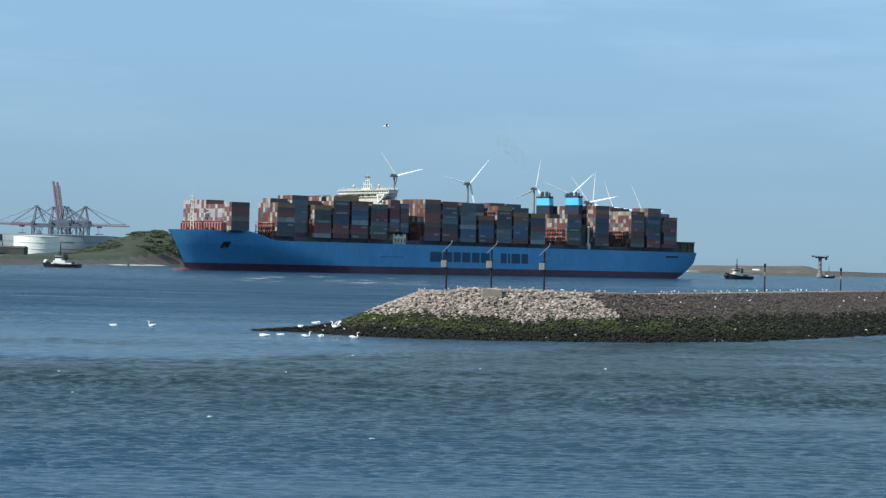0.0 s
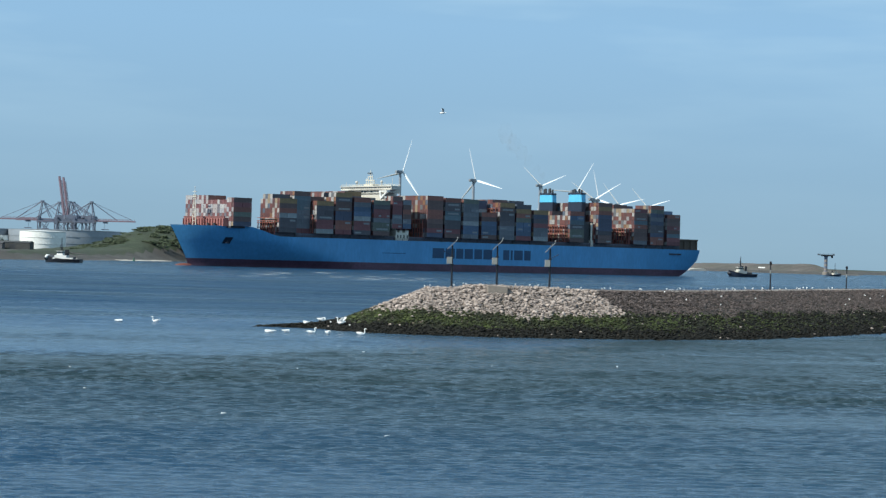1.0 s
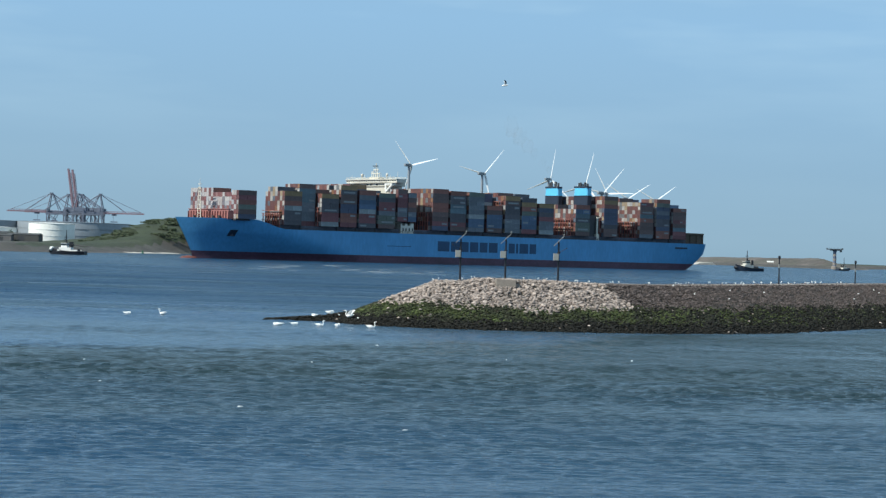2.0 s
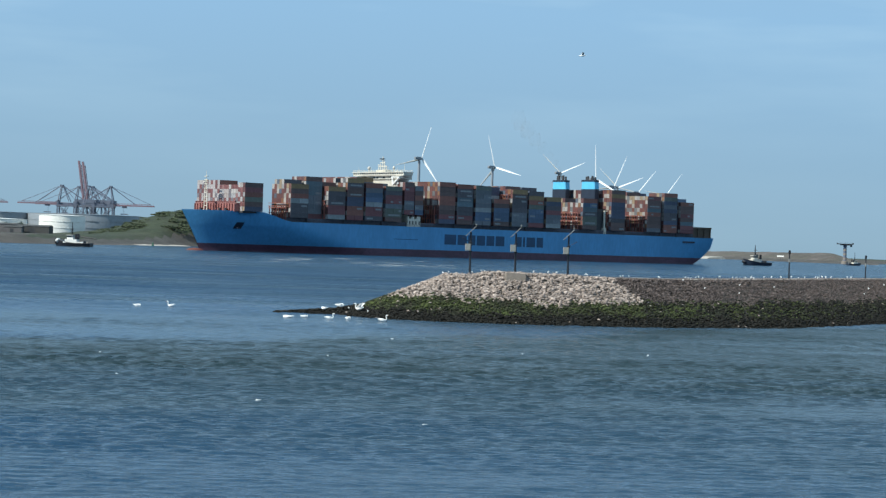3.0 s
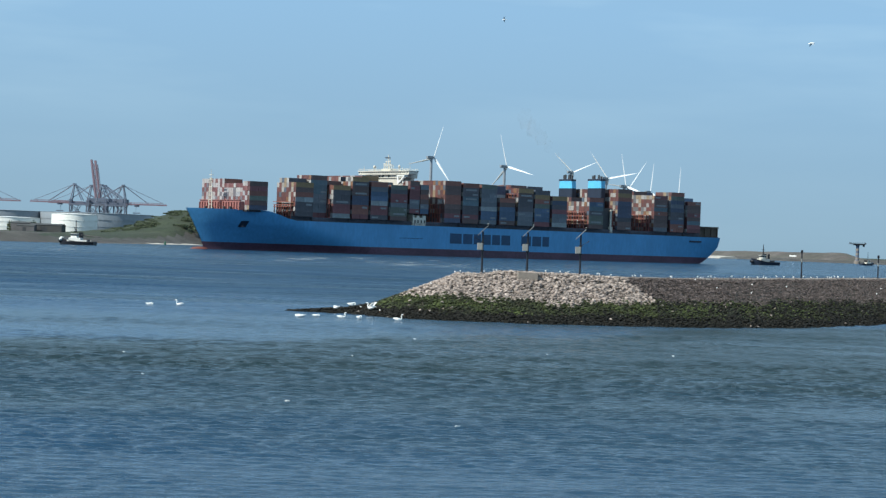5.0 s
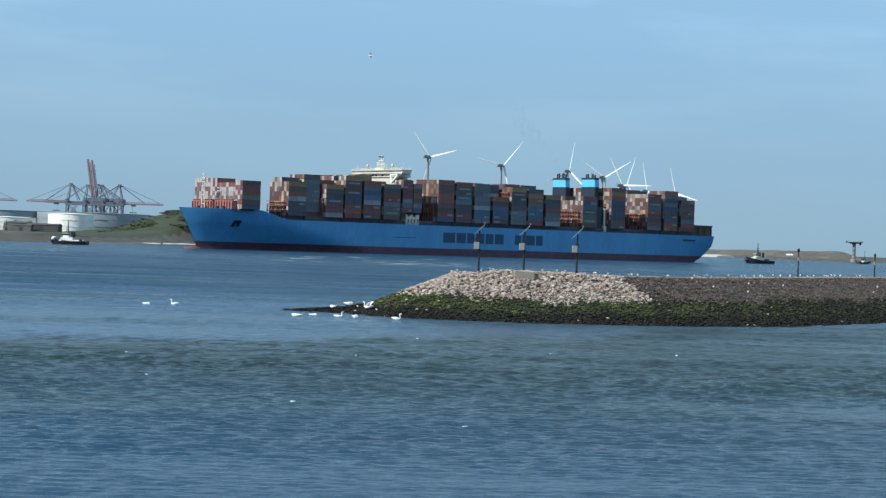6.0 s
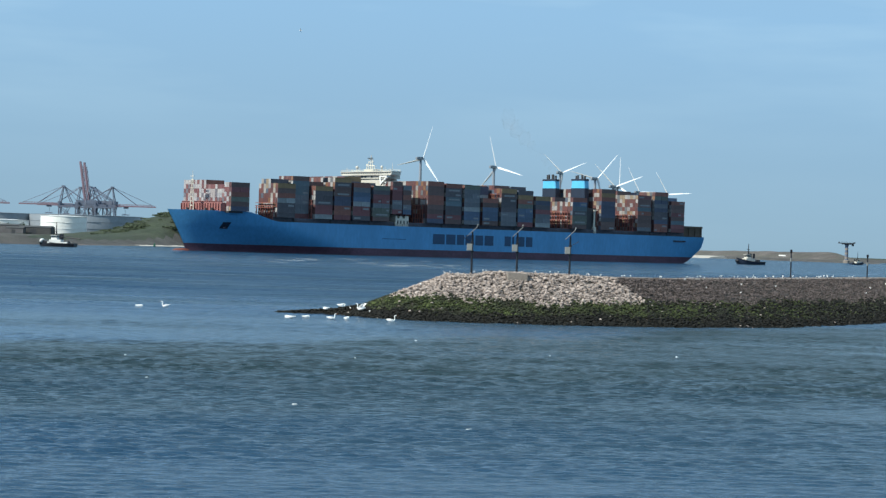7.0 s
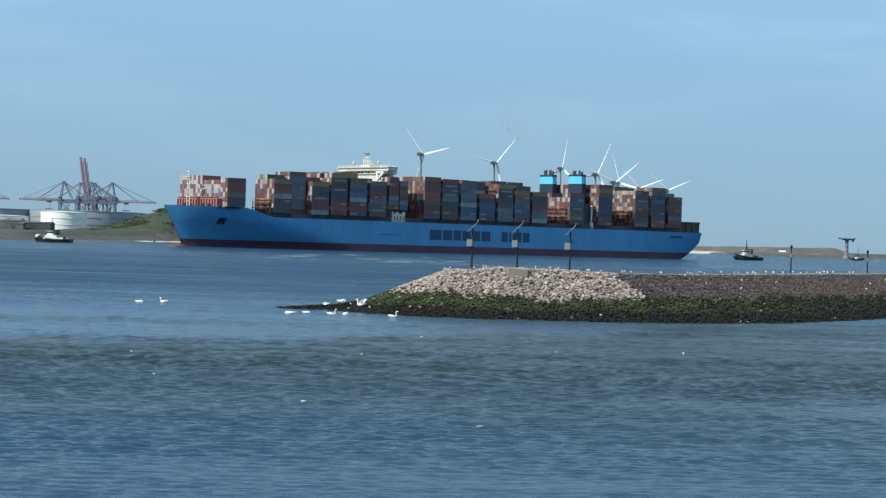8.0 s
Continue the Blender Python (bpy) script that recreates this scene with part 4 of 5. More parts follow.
def shrub(x, y, z, w, h, rng):
    t = thing("shrub", pose(x, y, z), "dark green wind-shaped shrub on the far bank", "shrub", "shrubs on the far bank")
    tr = Shape()
    for i in range(4):
        a = rng.random() * 6.28
        tr.rod((0, 0, -0.5), (math.cos(a) * w * 0.3, math.sin(a) * w * 0.3, h * 0.6), 0.16, 0.06, 5)
    part("trunk", tr, M_SHED, t)
    c = Shape()
    for i in range(170):
        a, q = rng.random() * 6.28, rng.random() ** 0.5
        zz = h * (0.15 + 0.85 * rng.random() * (1 - 0.55 * q * q))
        p = Vector((math.cos(a) * q * w * 0.5, math.sin(a) * q * w * 0.5, zz))
        d = [Vector((rng.uniform(-1, 1), rng.uniform(-1, 1), rng.uniform(-0.6, 1))).normalized() * rng.uniform(0.35, 0.9) for _ in range(3)]
        c.add([p + d[0], p + d[1], p + d[2], p - (d[0] + d[1]) * 0.5], [(0, 1, 2), (0, 2, 3), (1, 3, 2), (0, 3, 1)])
    part("crown", c, M_SHRUB, t)


rng = random.Random(11)
for i in range(190):
    if i < 8:
        x, y = rng.uniform(-335, -312), rng.uniform(1500, 1512)
        w, h = rng.uniform(4, 7), rng.uniform(5, 9.5)
    else:
        x, y = rng.uniform(-262, -150), rng.uniform(1500, 1600)
        w, h = rng.uniform(4, 12), rng.uniform(0.5, 1.3 + 1.4 * (x > -205))
    shrub(x, y, 5.2 + hill_height(x, y), w, h, rng)

# ---- quay cranes ----


def quay_crane(x, y, turn, raised, label):
    t = thing("quay_crane", pose(x, y, 5, 0, 0, turn), label, "crane", "cranes at the terminal")
    # +x is the sea side with the boom
    for px in (-14, 14):
        for py in (-9, 9):
            part("leg", Shape().rod((px, py, 0), (px * 0.93, py, 45), 1.2, 1.0, 4), M_CRANE, t)
    beams = Shape()
    for py in (-9, 9):
        beams.box(-15, 15, py - 0.8, py + 0.8, 13, 15.2)
        beams.box(-15, 15, py - 0.8, py + 0.8, 38, 40)
        beams.rod((-14, py, 14), (14, py, 39), 0.5, k=6).rod((14, py, 14), (0, py, 39), 0.5, k=6)
    for px in (-14, 14):
        beams.box(px - 0.8, px + 0.8, -9, 9, 13, 15.2)
        beams.box(px - 0.8, px + 0.8, -9, 9, 44, 46)
        beams.rod((px, -9, 15), (px, 9, 38), 0.4, k=6).rod((px, 9, 15), (px, -9, 38), 0.4, k=6)
    part("portal", beams, M_CRANE, t)
    g = Shape()
    for py in (-4, 4):
        g.box(-32, 15, py - 0.7, py + 0.7, 40.5, 43)
    for i in range(9):
        g.box(-32 + i * 5.5, -31.4 + i * 5.5, -4, 4, 41, 42)
    part("girder", g, M_CRANE, t)
    part("machinery_house", Shape().box(-26, -10, -5, 5, 43, 48.5, 0.4), M_CRANE, t)
    a = Shape()
    for py in (-8, 8):
        a.rod((13, py, 45), (9, py * 0.4, 68), 0.9, 0.7, 6).rod((-3, py, 45), (8, py * 0.4, 68), 0.7, 0.6, 6)
    a.box(7, 11, -4, 4, 66.5, 68.8)
    part("apex_frame", a, M_CRANE, t)
    part("back_stay", Shape().rod((8, 3, 67.5), (-30, 4, 43), 0.45, k=6).rod((8, -3, 67.5), (-30, -4, 43), 0.45, k=6).rod((8, 0, 67.5), (-13, 4, 45.5), 0.35, k=6), M_CRANE, t)
    boom = Shape()
    L = 63 if raised else 56
    half = 1.9 if raised else 4
    for py in (-half, half):
        boom.rod((0, py, 0), (L, py, 0), 1.5, 1.3, 4)
        boom.rod((4, py, 2.4), (L - 6, py, 2.4), 0.4, 0.4, 4)
    for i in range(14):
        boom.rod((i * 4.0, -half, 0), (i * 4.0 + 2, half, 0), 0.3, k=4).rod((i * 4 + 2, -half, 0.2), (i * 4 + 4, -half, 2.4), 0.25, k=4)
    part("boom", boom, M_BOOM, t, "red lattice boom greyed by distance haze", at=pose(15, 0, 41.5, 0, -81 if raised else 0, 0))
    if not raised:
        part("fore_stay", Shape().rod((9, 3, 68), (45, 3, 43), 0.4, k=6).rod((9, -3, 68), (45, -3, 43), 0.4, k=6).rod((9, 0, 68), (68, 0, 43), 0.35, k=6), M_CRANE, t)
        part("trolley", Shape().box(26, 32, -4, 4, 38, 41).rod((28, 0, 38), (28, 0, 30), 0.2).box(24, 34, -1.4, 1.4, 28.6, 30), M_CRANE, t)
    return t


quay_crane(-531, 2850, 180, False, "grey quay crane with lowered red boom")
quay_crane(-517, 2905, 178, False, "grey quay crane with lowered red boom")
quay_crane(-493.2, 2850, 172, True, "grey quay crane with its red boom raised")
quay_crane(-493.8, 2885, 172, True, "grey quay crane with its red boom raised")
quay_crane(-476, 2830, 0, False, "grey quay crane with lowered boom")
quay_crane(-690, 2860, 0, False, "grey quay crane with lowered boom")

# ---- wind turbines ----
TURBINES = [  # x, y, hub height, phase, degrees a second
    (-28.9, 2850, 128.0, -41, -60), (77, 2900, 120.8, 44, -60), (191, 3200, 126.8, 10, -60), (216.5, 2800, 104.9, 52, -18.3),
    (246.5, 2850, 96.4, 80, -18.3), (278.7, 3150, 104.9, 4, -17.6), (325.9, 3300, 102.2, 96, -18), (406.5, 3600, 108.4, 93, -18)]
ROTORS = []


def blade_shape(length):
    """A tapering blade, its section twisted from root to tip."""
    rings = []
    for i in range(17):
        u = i / 16
        c = (1.7 if u < 0.04 else 3.3 * (1 - u) ** 0.8 + 0.3) * 0.5
        th = 0.55 * (1 - u) ** 1.2 + 0.10
        off = 0.35 * c
        p = -radians(44 - 14 * u)
        ring = []
        for x, y in ((off - c, 0), (off - c * 0.3, -th), (off + c * 0.6, -th * 0.8), (off + c, 0), (off + c * 0.6, th * 0.8), (off - c * 0.3, th)):
            ring.append((x * math.cos(p) - y * math.sin(p), x * math.sin(p) + y * math.cos(p), 1.2 + u * length))
        rings.append(ring)
    return Shape().loft(rings)


BLADE = blade_shape(47.5).mesh("blade", M_BLADE, smooth=True)


def wind_turbine(x, y, hub, phase, rate):
    t = thing("wind_turbine", pose(x, y, 4.5, 0, 0, 142), "pale grey three-bladed wind turbine, turning", "wind turbine", "wind turbines behind the ship")
    h = hub - 4.5
    part("tower", Shape().lathe([(2.9, 0), (2.6, h * 0.4), (1.7, h - 2.2)], 24, (0, 5.5)), M_STEEL, t, smooth=True)
    n = Shape()
    n.loft([[(px * w, yy, pz * v) for px, pz in ((-1, -1), (1, -1), (1.15, 0), (1, 1), (-1, 1), (-1.15, 0))] for yy, w, v in ((1.6, 1.5, 1.6), (3, 1.9, 2.1), (12, 2.0, 2.1), (15.5, 1.4, 1.5))])
    part("nacelle", n, M_NACELLE, t, at=pose(0, 0, h))
    rotor = part("rotor", Shape().loft([[(r * math.cos(a * 0.628), yy, r * math.sin(a * 0.628)) for a in range(10)] for yy, r in ((1.6, 1.7), (-0.6, 1.7), (-2.0, 1.1), (-2.6, 0.2))]), M_BLADE, t, "white hub with blades",
                 smooth=True, at=pose(0, 0, h, 0, -phase, 0))
    for k in range(3):
        part("blade", BLADE, M_BLADE, rotor, at=pose(0, 0, 0, 0, 120 * k, 0))
    ROTORS.append((rotor, h, phase, rate))


for row in TURBINES:
    wind_turbine(*row)

# ---- radar tower on the dam ----
t = thing("radar_tower", pose(467.3, 2300, 0), "grey harbour light tower with a wide flat platform", "tower")
for z in (5.0, 10.0, 15.0):
    part("band", Shape().lathe([(2.14 - 0.018 * (z - 3.5), z), (2.14 - 0.018 * (z - 1.2), z + 2.3)], 20), M_CONC, t, "pale painted band", smooth=True)
part("base", Shape().lathe([(3.6, -2), (3.6, 3), (3.0, 3.6)], 20), M_CONC, t)
part("shaft", Shape().lathe([(2.1, 3.5), (1.8, 19), (2.6, 22.5)], 20), M_CRANE, t, smooth=True)
part("platform", Shape().box(-9, 9, -4, 4, 22.4, 23.4).box(-5, 5, -3, 3, 21.4, 22.4), M_DARK, t, "dark wide platform")
part("rail", Shape().box(-9, 9, -4.05, -3.95, 24.2, 24.35).box(-9, -8.8, -4, 4, 23.4, 24.35).box(8.8, 9, -4, 4, 23.4, 24.35), M_DARK, t)
part("lamp_box", Shape().box(6, 8, -1, 1, 19.6, 22.4), M_DARK, t)
# signboard on the dam
t = thing("signboard", pose(409.5, 2395, 0, 0, 0, -38), "long white signboard on posts on the dam", "sign")
part("board", Shape().box(-4.6, 4.6, -0.12, 0.12, 5.6, 7.2, 0.03), M_TANK, t)
for x in (-3, 0, 3):
    part("post", Shape().box(x - 0.12, x + 0.12, 0.12, 0.36, -1, 7.1), M_DARK, t)

# ---- tugs ----


def tug(name, m, length, label, hull_mat, house_mat, tall=18.0):
    t = thing(name, m, label, "tug", "harbour tugs")
    k = length / 28
    rings = []
    for i in range(13):
        u = i / 12
        x = (-14 + 28 * u) * k
        b = 5.0 * k * (1 - max(0, (u - 0.6) / 0.4) ** 2.2) * (0.86 + 0.14 * min(1, u / 0.15))
        top = (2.8 + 3.0 * max(0, (u - 0.45) / 0.55) ** 1.5) * k
        rings.append([(x, -max(0.15, b) * 0.82, -0.6), (x, -max(0.2, b), top * 0.6), (x, -max(0.2, b) * 1.02, top), (x, max(0.2, b) * 1.02, top), (x, max(0.2, b), top * 0.6), (x, max(0.15, b) * 0.82, -0.6)])
    part("hull", Shape().loft(rings), hull_mat, t, smooth=True)
    f = Shape()
    for i in range(12):
        u0, u1 = i / 12, (i + 1) / 12
        for sgn in (-1, 1):
            a, b = rings[i][2 if sgn < 0 else 3], rings[i + 1][2 if sgn < 0 else 3]
            f.rod((a[0], a[1], a[2] - 0.3), (b[0], b[1], b[2] - 0.3), 0.35 * k, k=6)
    part("fender", f, M_BLACK, t, "black rubber rubbing strake")
    part("bow_fender", Shape().blob((13.6 * k, 0, 3.0 * k), 1.4 * k, 2.6 * k, 1.5 * k), M_BLACK, t, smooth=True)
    part("deckhouse", Shape().box(-3.5 * k, 6.2 * k, -3.2 * k, 3.2 * k, 2.1 * k, 5.4 * k, 0.4 * k), house_mat, t)
    w = part("wheelhouse", Shape().prism([(0, -2.4 * k), (4 * k, -2.4 * k), (5 * k, -1.4 * k), (5 * k, 1.4 * k), (4 * k, 2.4 * k), (0, 2.4 * k)], 5.4 * k, 8.4 * k, 0.92), house_mat, t)
    part("window", Shape().prism([(-0.05, -2.45 * k), (4 * k, -2.45 * k), (5.06 * k, -1.4 * k), (5.06 * k, 1.4 * k), (4 * k, 2.45 * k), (-0.05, 2.45 * k)], 6.9 * k, 7.9 * k, 0.985), M_GLASS, w)
    part("roof", Shape().box(-0.3 * k, 5.2 * k, -2.6 * k, 2.6 * k, 8.4 * k, 8.75 * k, 0.3 * k), M_WHITE, w)
    for y in (-2.4, 2.4):
        part("funnel", Shape().box(-3.4 * k, -1.8 * k, (y - 0.7) * k, (y + 0.7) * k, 5.4 * k, 9.6 * k, 0.2 * k), M_BLACK, t)
    mast = Shape().rod((1.5 * k, 0, 8.7 * k), (1.5 * k, 0, tall * k), 0.5 * k, 0.25 * k).box(1.1 * k, 1.9 * k, -1.6 * k, 1.6 * k, 11.2 * k, 11.5 * k).box(0.6 * k, 2.4 * k, -0.9 * k, 0.9 * k, 13 * k, 13.4 * k)
    mast.rod((1.5 * k, 0, 12.0 * k), (0.2 * k, 0, 8.7 * k), 0.15 * k).rod((2.4 * k, 0.6, 8.7 * k), (2.4 * k, 0.6, 13 * k), 0.1)
    part("mast", mast, M_BLACK, t)
    part("winch", Shape().rod((9.5 * k, -1.4 * k, 3.7 * k), (9.5 * k, 1.4 * k, 3.7 * k), 0.9 * k, k=12).box(8.8 * k, 10.2 * k, -1.7 * k, -1.4 * k, 2.6 * k, 4.6 * k), M_DARK, t)
    part("tow_hook", Shape().rod((-6.5 * k, -1 * k, 2.8 * k), (-6.5 * k, 1 * k, 2.8 * k), 0.8 * k, k=12).box(-9 * k, -8.6 * k, -3 * k, 3 * k, 2 * k, 4.2 * k), M_DARK, t)
    return t


TUG_L = tug("tug", pose(-205.1, 1116, 0, 0, 0, 172), 20.6, "small black tug with white deckhouse, steaming by the far bank", M_BLACK, M_TANK, 18.5)
part("bow_bulwark", Shape().blob((9.2, 0, 3.0), 1.3, 2.5, 1.4), M_TANK, TUG_L, "white rounded bow bulwark", smooth=True)
part("bulwark", Shape().box(-6.5, 5.0, -3.75, -3.6, 1.9, 2.7, 0.03).box(-6.5, 5.0, 3.6, 3.75, 1.9, 2.7, 0.03), M_TANK, TUG_L, "white bulwark along the side")
part("derrick", Shape().rod((-1.5, 0, 5.6), (-13.5, 1, 4.6), 0.3), M_BLACK, TUG_L)
TUG_R = tug("tug", pose(231, 1458, 0, 0, 0, 208), 23.2, "dark navy tug with cream wheelhouse following the ship", M_NAVY, M_WHITE)
TUG_FAR = tug("tug", pose(409.6, 1970, 0, 0, 0, 30), 16, "distant dark tug with pale wheelhouse near the dam", M_NAVY, M_CREAM, 23)

# ---- channel buoy ----
t = thing("buoy", pose(-199, 1390, 0), "small green channel buoy afloat", "buoy")
part("float", Shape().lathe([(0.5, -0.6), (0.9, 0), (0.9, 0.6), (0.5, 0.9)], 16), M_GREEN, t, smooth=True)
part("cage", Shape().lathe([(0.5, 0.9), (0.35, 2.2), (0.2, 2.5)], 10), M_GREEN, t)

# ---- masts on the breakwater ----


def light_mast(x, y, z, h, full, arm):
    t = thing("light_mast", pose(x, y, z - 0.3), "black steel mast with grey cabinet and solar panel" if full else "slim black marker mast on the breakwater", "mast", "masts on the breakwater")
    part("pole", Shape().lathe([(0.135, 0), (0.115, h * 0.6), (0.10, h + 0.3)] if full else [(0.11, 0), (0.095, h * 0.6), (0.085, h + 0.3)], 12), M_BLACK, t, smooth=True)
    part("base_plate", Shape().box(-0.35, 0.35, -0.35, 0.35, 0.2, 0.36), M_BLACK, t)
    if full:
        c = part("cabinet", Shape().box(-0.64, 0.02, -0.5, -0.12, h - 1.92, h - 1.08, 0.04), M_BOX, t, "grey equipment cabinet")
        part("door", Shape().box(-0.59, -0.03, -0.53, -0.5, h - 1.87, h - 1.13), M_BOX, c)
        part("bracket", Shape().box(-0.2, 0.2, -0.14, 0.14, h - 2.08, h - 1.92), M_BLACK, t)
        part("bracket", Shape().box(-0.2, 0.2, -0.14, 0.14, h - 1.08, h - 0.92), M_BLACK, t)
        p = part("solar_panel", Shape().box(-0.80, 0.80, -0.3, 0.3, -0.025, 0.025), M_PANEL, t, "tilted solar panel in pale frame", at=pose(0, 0, h + 0.42, 0, -45, 0))
        part("frame", Shape().box(-0.84, 0.84, -0.34, -0.3, -0.035, 0.035).box(-0.84, 0.84, 0.3, 0.34, -0.035, 0.035).box(-0.86, -0.8, -0.34, 0.34, -0.035, 0.035).box(0.8, 0.86, -0.34, 0.34, -0.035, 0.035), M_BOX, p)
        if arm:
            part("arm", Shape().rod((0, 0, h - 0.95), (arm, 0, h - 0.45), 0.03, k=6).blob((arm, 0, h - 0.42), 0.07, 0.05, 0.06, 8, 5), M_BLACK, t, "thin side arm")
        part("sensor", Shape().rod((0.55, 0, h + 0.95), (0.6, 0, h + 1.2), 0.03, k=6).blob((0.62, 0, h + 1.22), 0.1, 0.08, 0.07, 8, 5), M_BOX, t, "small pale sensor head")
    else:
        part("lantern", Shape().lathe([(0.12, h + 0.1), (0.17, h + 0.2), (0.17, h + 0.5), (0.08, h + 0.6)], 12), M_BLACK, t, smooth=True)
        part("band", Shape().lathe([(0.105, h - 1.1), (0.105, h - 0.6)], 12), M_BOX, t, "pale reflective band", smooth=True)
    return t


light_mast(3.75, 238, 5.2, 5.0, True, -0.95)
light_mast(9.15, 238.5, 5.2, 5.05, True, 0)
light_mast(15.5, 239.2, 5.1, 5.05, True, 0.95)
light_mast(48.62, 277, 5.0, 4.1, False, 0)
light_mast(64.35, 301, 5.1, 3.65, False, 0)
block = Shape().box(-1.2, 1.2, -0.8, 0.8, -0.7, 0.32, 0.06)
solid("concrete_block", block, M_CONC, "worn concrete footing block on the breakwater crest", "block", at=pose(9.1, 235.0, 5.2, 0, 2, 3))

# ---- birds ----


def swan(x, y, z, turn, neck, label, scale=0.8):
    """A mute swan, bill towards +x. neck: 0 laid back, 1 upright."""
    t = thing("swan", pose(x, y, z, 0, 0, turn), label, "swan", "swans by the breakwater")
    t.scale = (scale, scale, scale)
    body = Shape().loft([[(px, ry * math.cos(a * 0.6283), zc + rz * math.sin(a * 0.6283)) for a in range(10)] for px, ry, rz, zc in
                         ((-0.62, 0.03, 0.02, 0.30), (-0.48, 0.16, 0.09, 0.24), (-0.25, 0.25, 0.19, 0.18), (0.05, 0.27, 0.22, 0.15), (0.32, 0.2, 0.19, 0.15), (0.46, 0.1, 0.11, 0.18), (0.52, 0.03, 0.04, 0.2))])
    part("body", body, M_SWAN, t, smooth=True)
    for sgn in (-1, 1):
        wing = Shape().loft([[(px, sgn * (off + th * math.cos(a * 1.0472)), zc + rz * math.sin(a * 1.0472)) for a in range(6)] for px, off, th, rz, zc in
                             ((-0.72, 0.08, 0.02, 0.03, 0.36), (-0.45, 0.17, 0.05, 0.13, 0.32), (-0.1, 0.23, 0.07, 0.19, 0.28), (0.2, 0.2, 0.06, 0.15, 0.24), (0.34, 0.14, 0.02, 0.04, 0.22))])
        part("wing", wing, M_SWAN, t, smooth=True)
    n = Shape()
    if neck:
        pts = [(0.42, 0.2), (0.56, 0.34), (0.52, 0.55), (0.47, 0.74), (0.54, 0.88), (0.64, 0.88)]
    else:
        pts = [(0.42, 0.22), (0.52, 0.36), (0.42, 0.46), (0.24, 0.47), (0.08, 0.44), (0.0, 0.42)]
    for (ax, az), (bx, bz) in zip(pts, pts[1:]):
        n.rod((ax, 0, az), (bx, 0, bz), 0.065, 0.055, 8)
    part("neck", n, M_SWAN, t, smooth=True)
    hx, hz = pts[-1]
    d = 1 if neck else -1
    part("head", Shape().blob((hx + 0.05 * d, 0, hz), 0.1, 0.065, 0.07, 8, 5), M_SWAN, t, smooth=True)
    part("bill", Shape().rod((hx + 0.12 * d, 0, hz - 0.01), (hx + 0.25 * d, 0, hz - 0.05), 0.035, 0.015, 6), M_BEAK, t, "orange bill")
    return t


def foot(x, y):
    return rubble_height(x, y)


SWANS = {}
for key, x, y, turn, neck, size in (("a", -16.4, 220.0, 175, 0, (0.98, 0.9, 0.58)), ("b", -14.7, 222.0, 5, 0, (0.7, 0.8, 0.56)), ("c", -11.8, 220.0, 0, 1, (0.74, 0.74, 0.7)), ("d", -9.7, 219.0, 10, 0, (0.5, 0.72, 0.8)),
                                    ("e", -5.8, 218.2, 0, 1, (0.76, 0.76, 0.8)), ("f", -35.9, 239.6, 0, 0, (0.76, 0.76, 0.6)), ("g", -32.2, 241.3, 2, 1, (0.72, 0.72, 0.72))):
    SWANS[key] = swan(x, y, 0.0, turn, neck, "white swan afloat with raised neck" if neck else "white swan afloat with tucked head", 0.8)
    SWANS[key].scale = size
for x, turn, neck, size in ((-13.3, 180, 0, 0.62), (-11.5, 10, 0, 0.85), (-9.0, 165, 1, 0.8)):
    y = max((230 + 0.25 * i for i in range(30)), key=lambda v: foot(x, v)) - (6.2 if neck else 0.3)
    bird = swan(x, y, foot(x, y) + (0.3 if neck else 0.08), turn, neck, "white swan standing on weedy stones with wings half raised" if neck else "white swan resting on the weedy stones", size)
    if neck:
        for sgn in (-1, 1):
            lifted = Shape().loft([[(px + c * math.cos(a * 1.0472), sgn * off + 0.03 * math.sin(a * 1.0472), zc + 0.5 * c * math.sin(a * 1.0472)) for a in range(6)] for px, off, c, zc in
                                   ((0.1, 0.2, 0.28, 0.28), (-0.1, 0.36, 0.3, 0.55), (-0.35, 0.5, 0.24, 0.8), (-0.62, 0.58, 0.08, 0.95))])
            part("raised_wing", lifted, M_SWAN, bird, smooth=True)


def gull_meshes():
    body = Shape().loft([[(px, r * math.cos(a * 0.7854), zc + r * math.sin(a * 0.7854)) for a in range(8)] for px, r, zc in ((-0.3, 0.02, 0.2), (-0.15, 0.06, 0.18), (0.02, 0.085, 0.17), (0.14, 0.07, 0.2), (0.22, 0.045, 0.26), (0.28, 0.03, 0.27), (0.36, 0.008, 0.26))])
    wing = Shape().loft([[(px, w * s_, z) for px, z in ((-0.22, 0.16), (-0.05, 0.26), (0.1, 0.2), (-0.05, 0.14))] for s_, w in ((1, -0.09), (1, 0.09))])
    legs = Shape().rod((0, 0.03, 0), (0, 0.03, 0.12), 0.012, k=5).rod((0, 0.03, 0), (0, 0.03, 0.12), 0.012, k=5)
    return body.mesh("body", M_SWAN, smooth=True), wing.mesh("back", M_GULLGREY, smooth=True), legs.mesh("legs", M_BEAK)


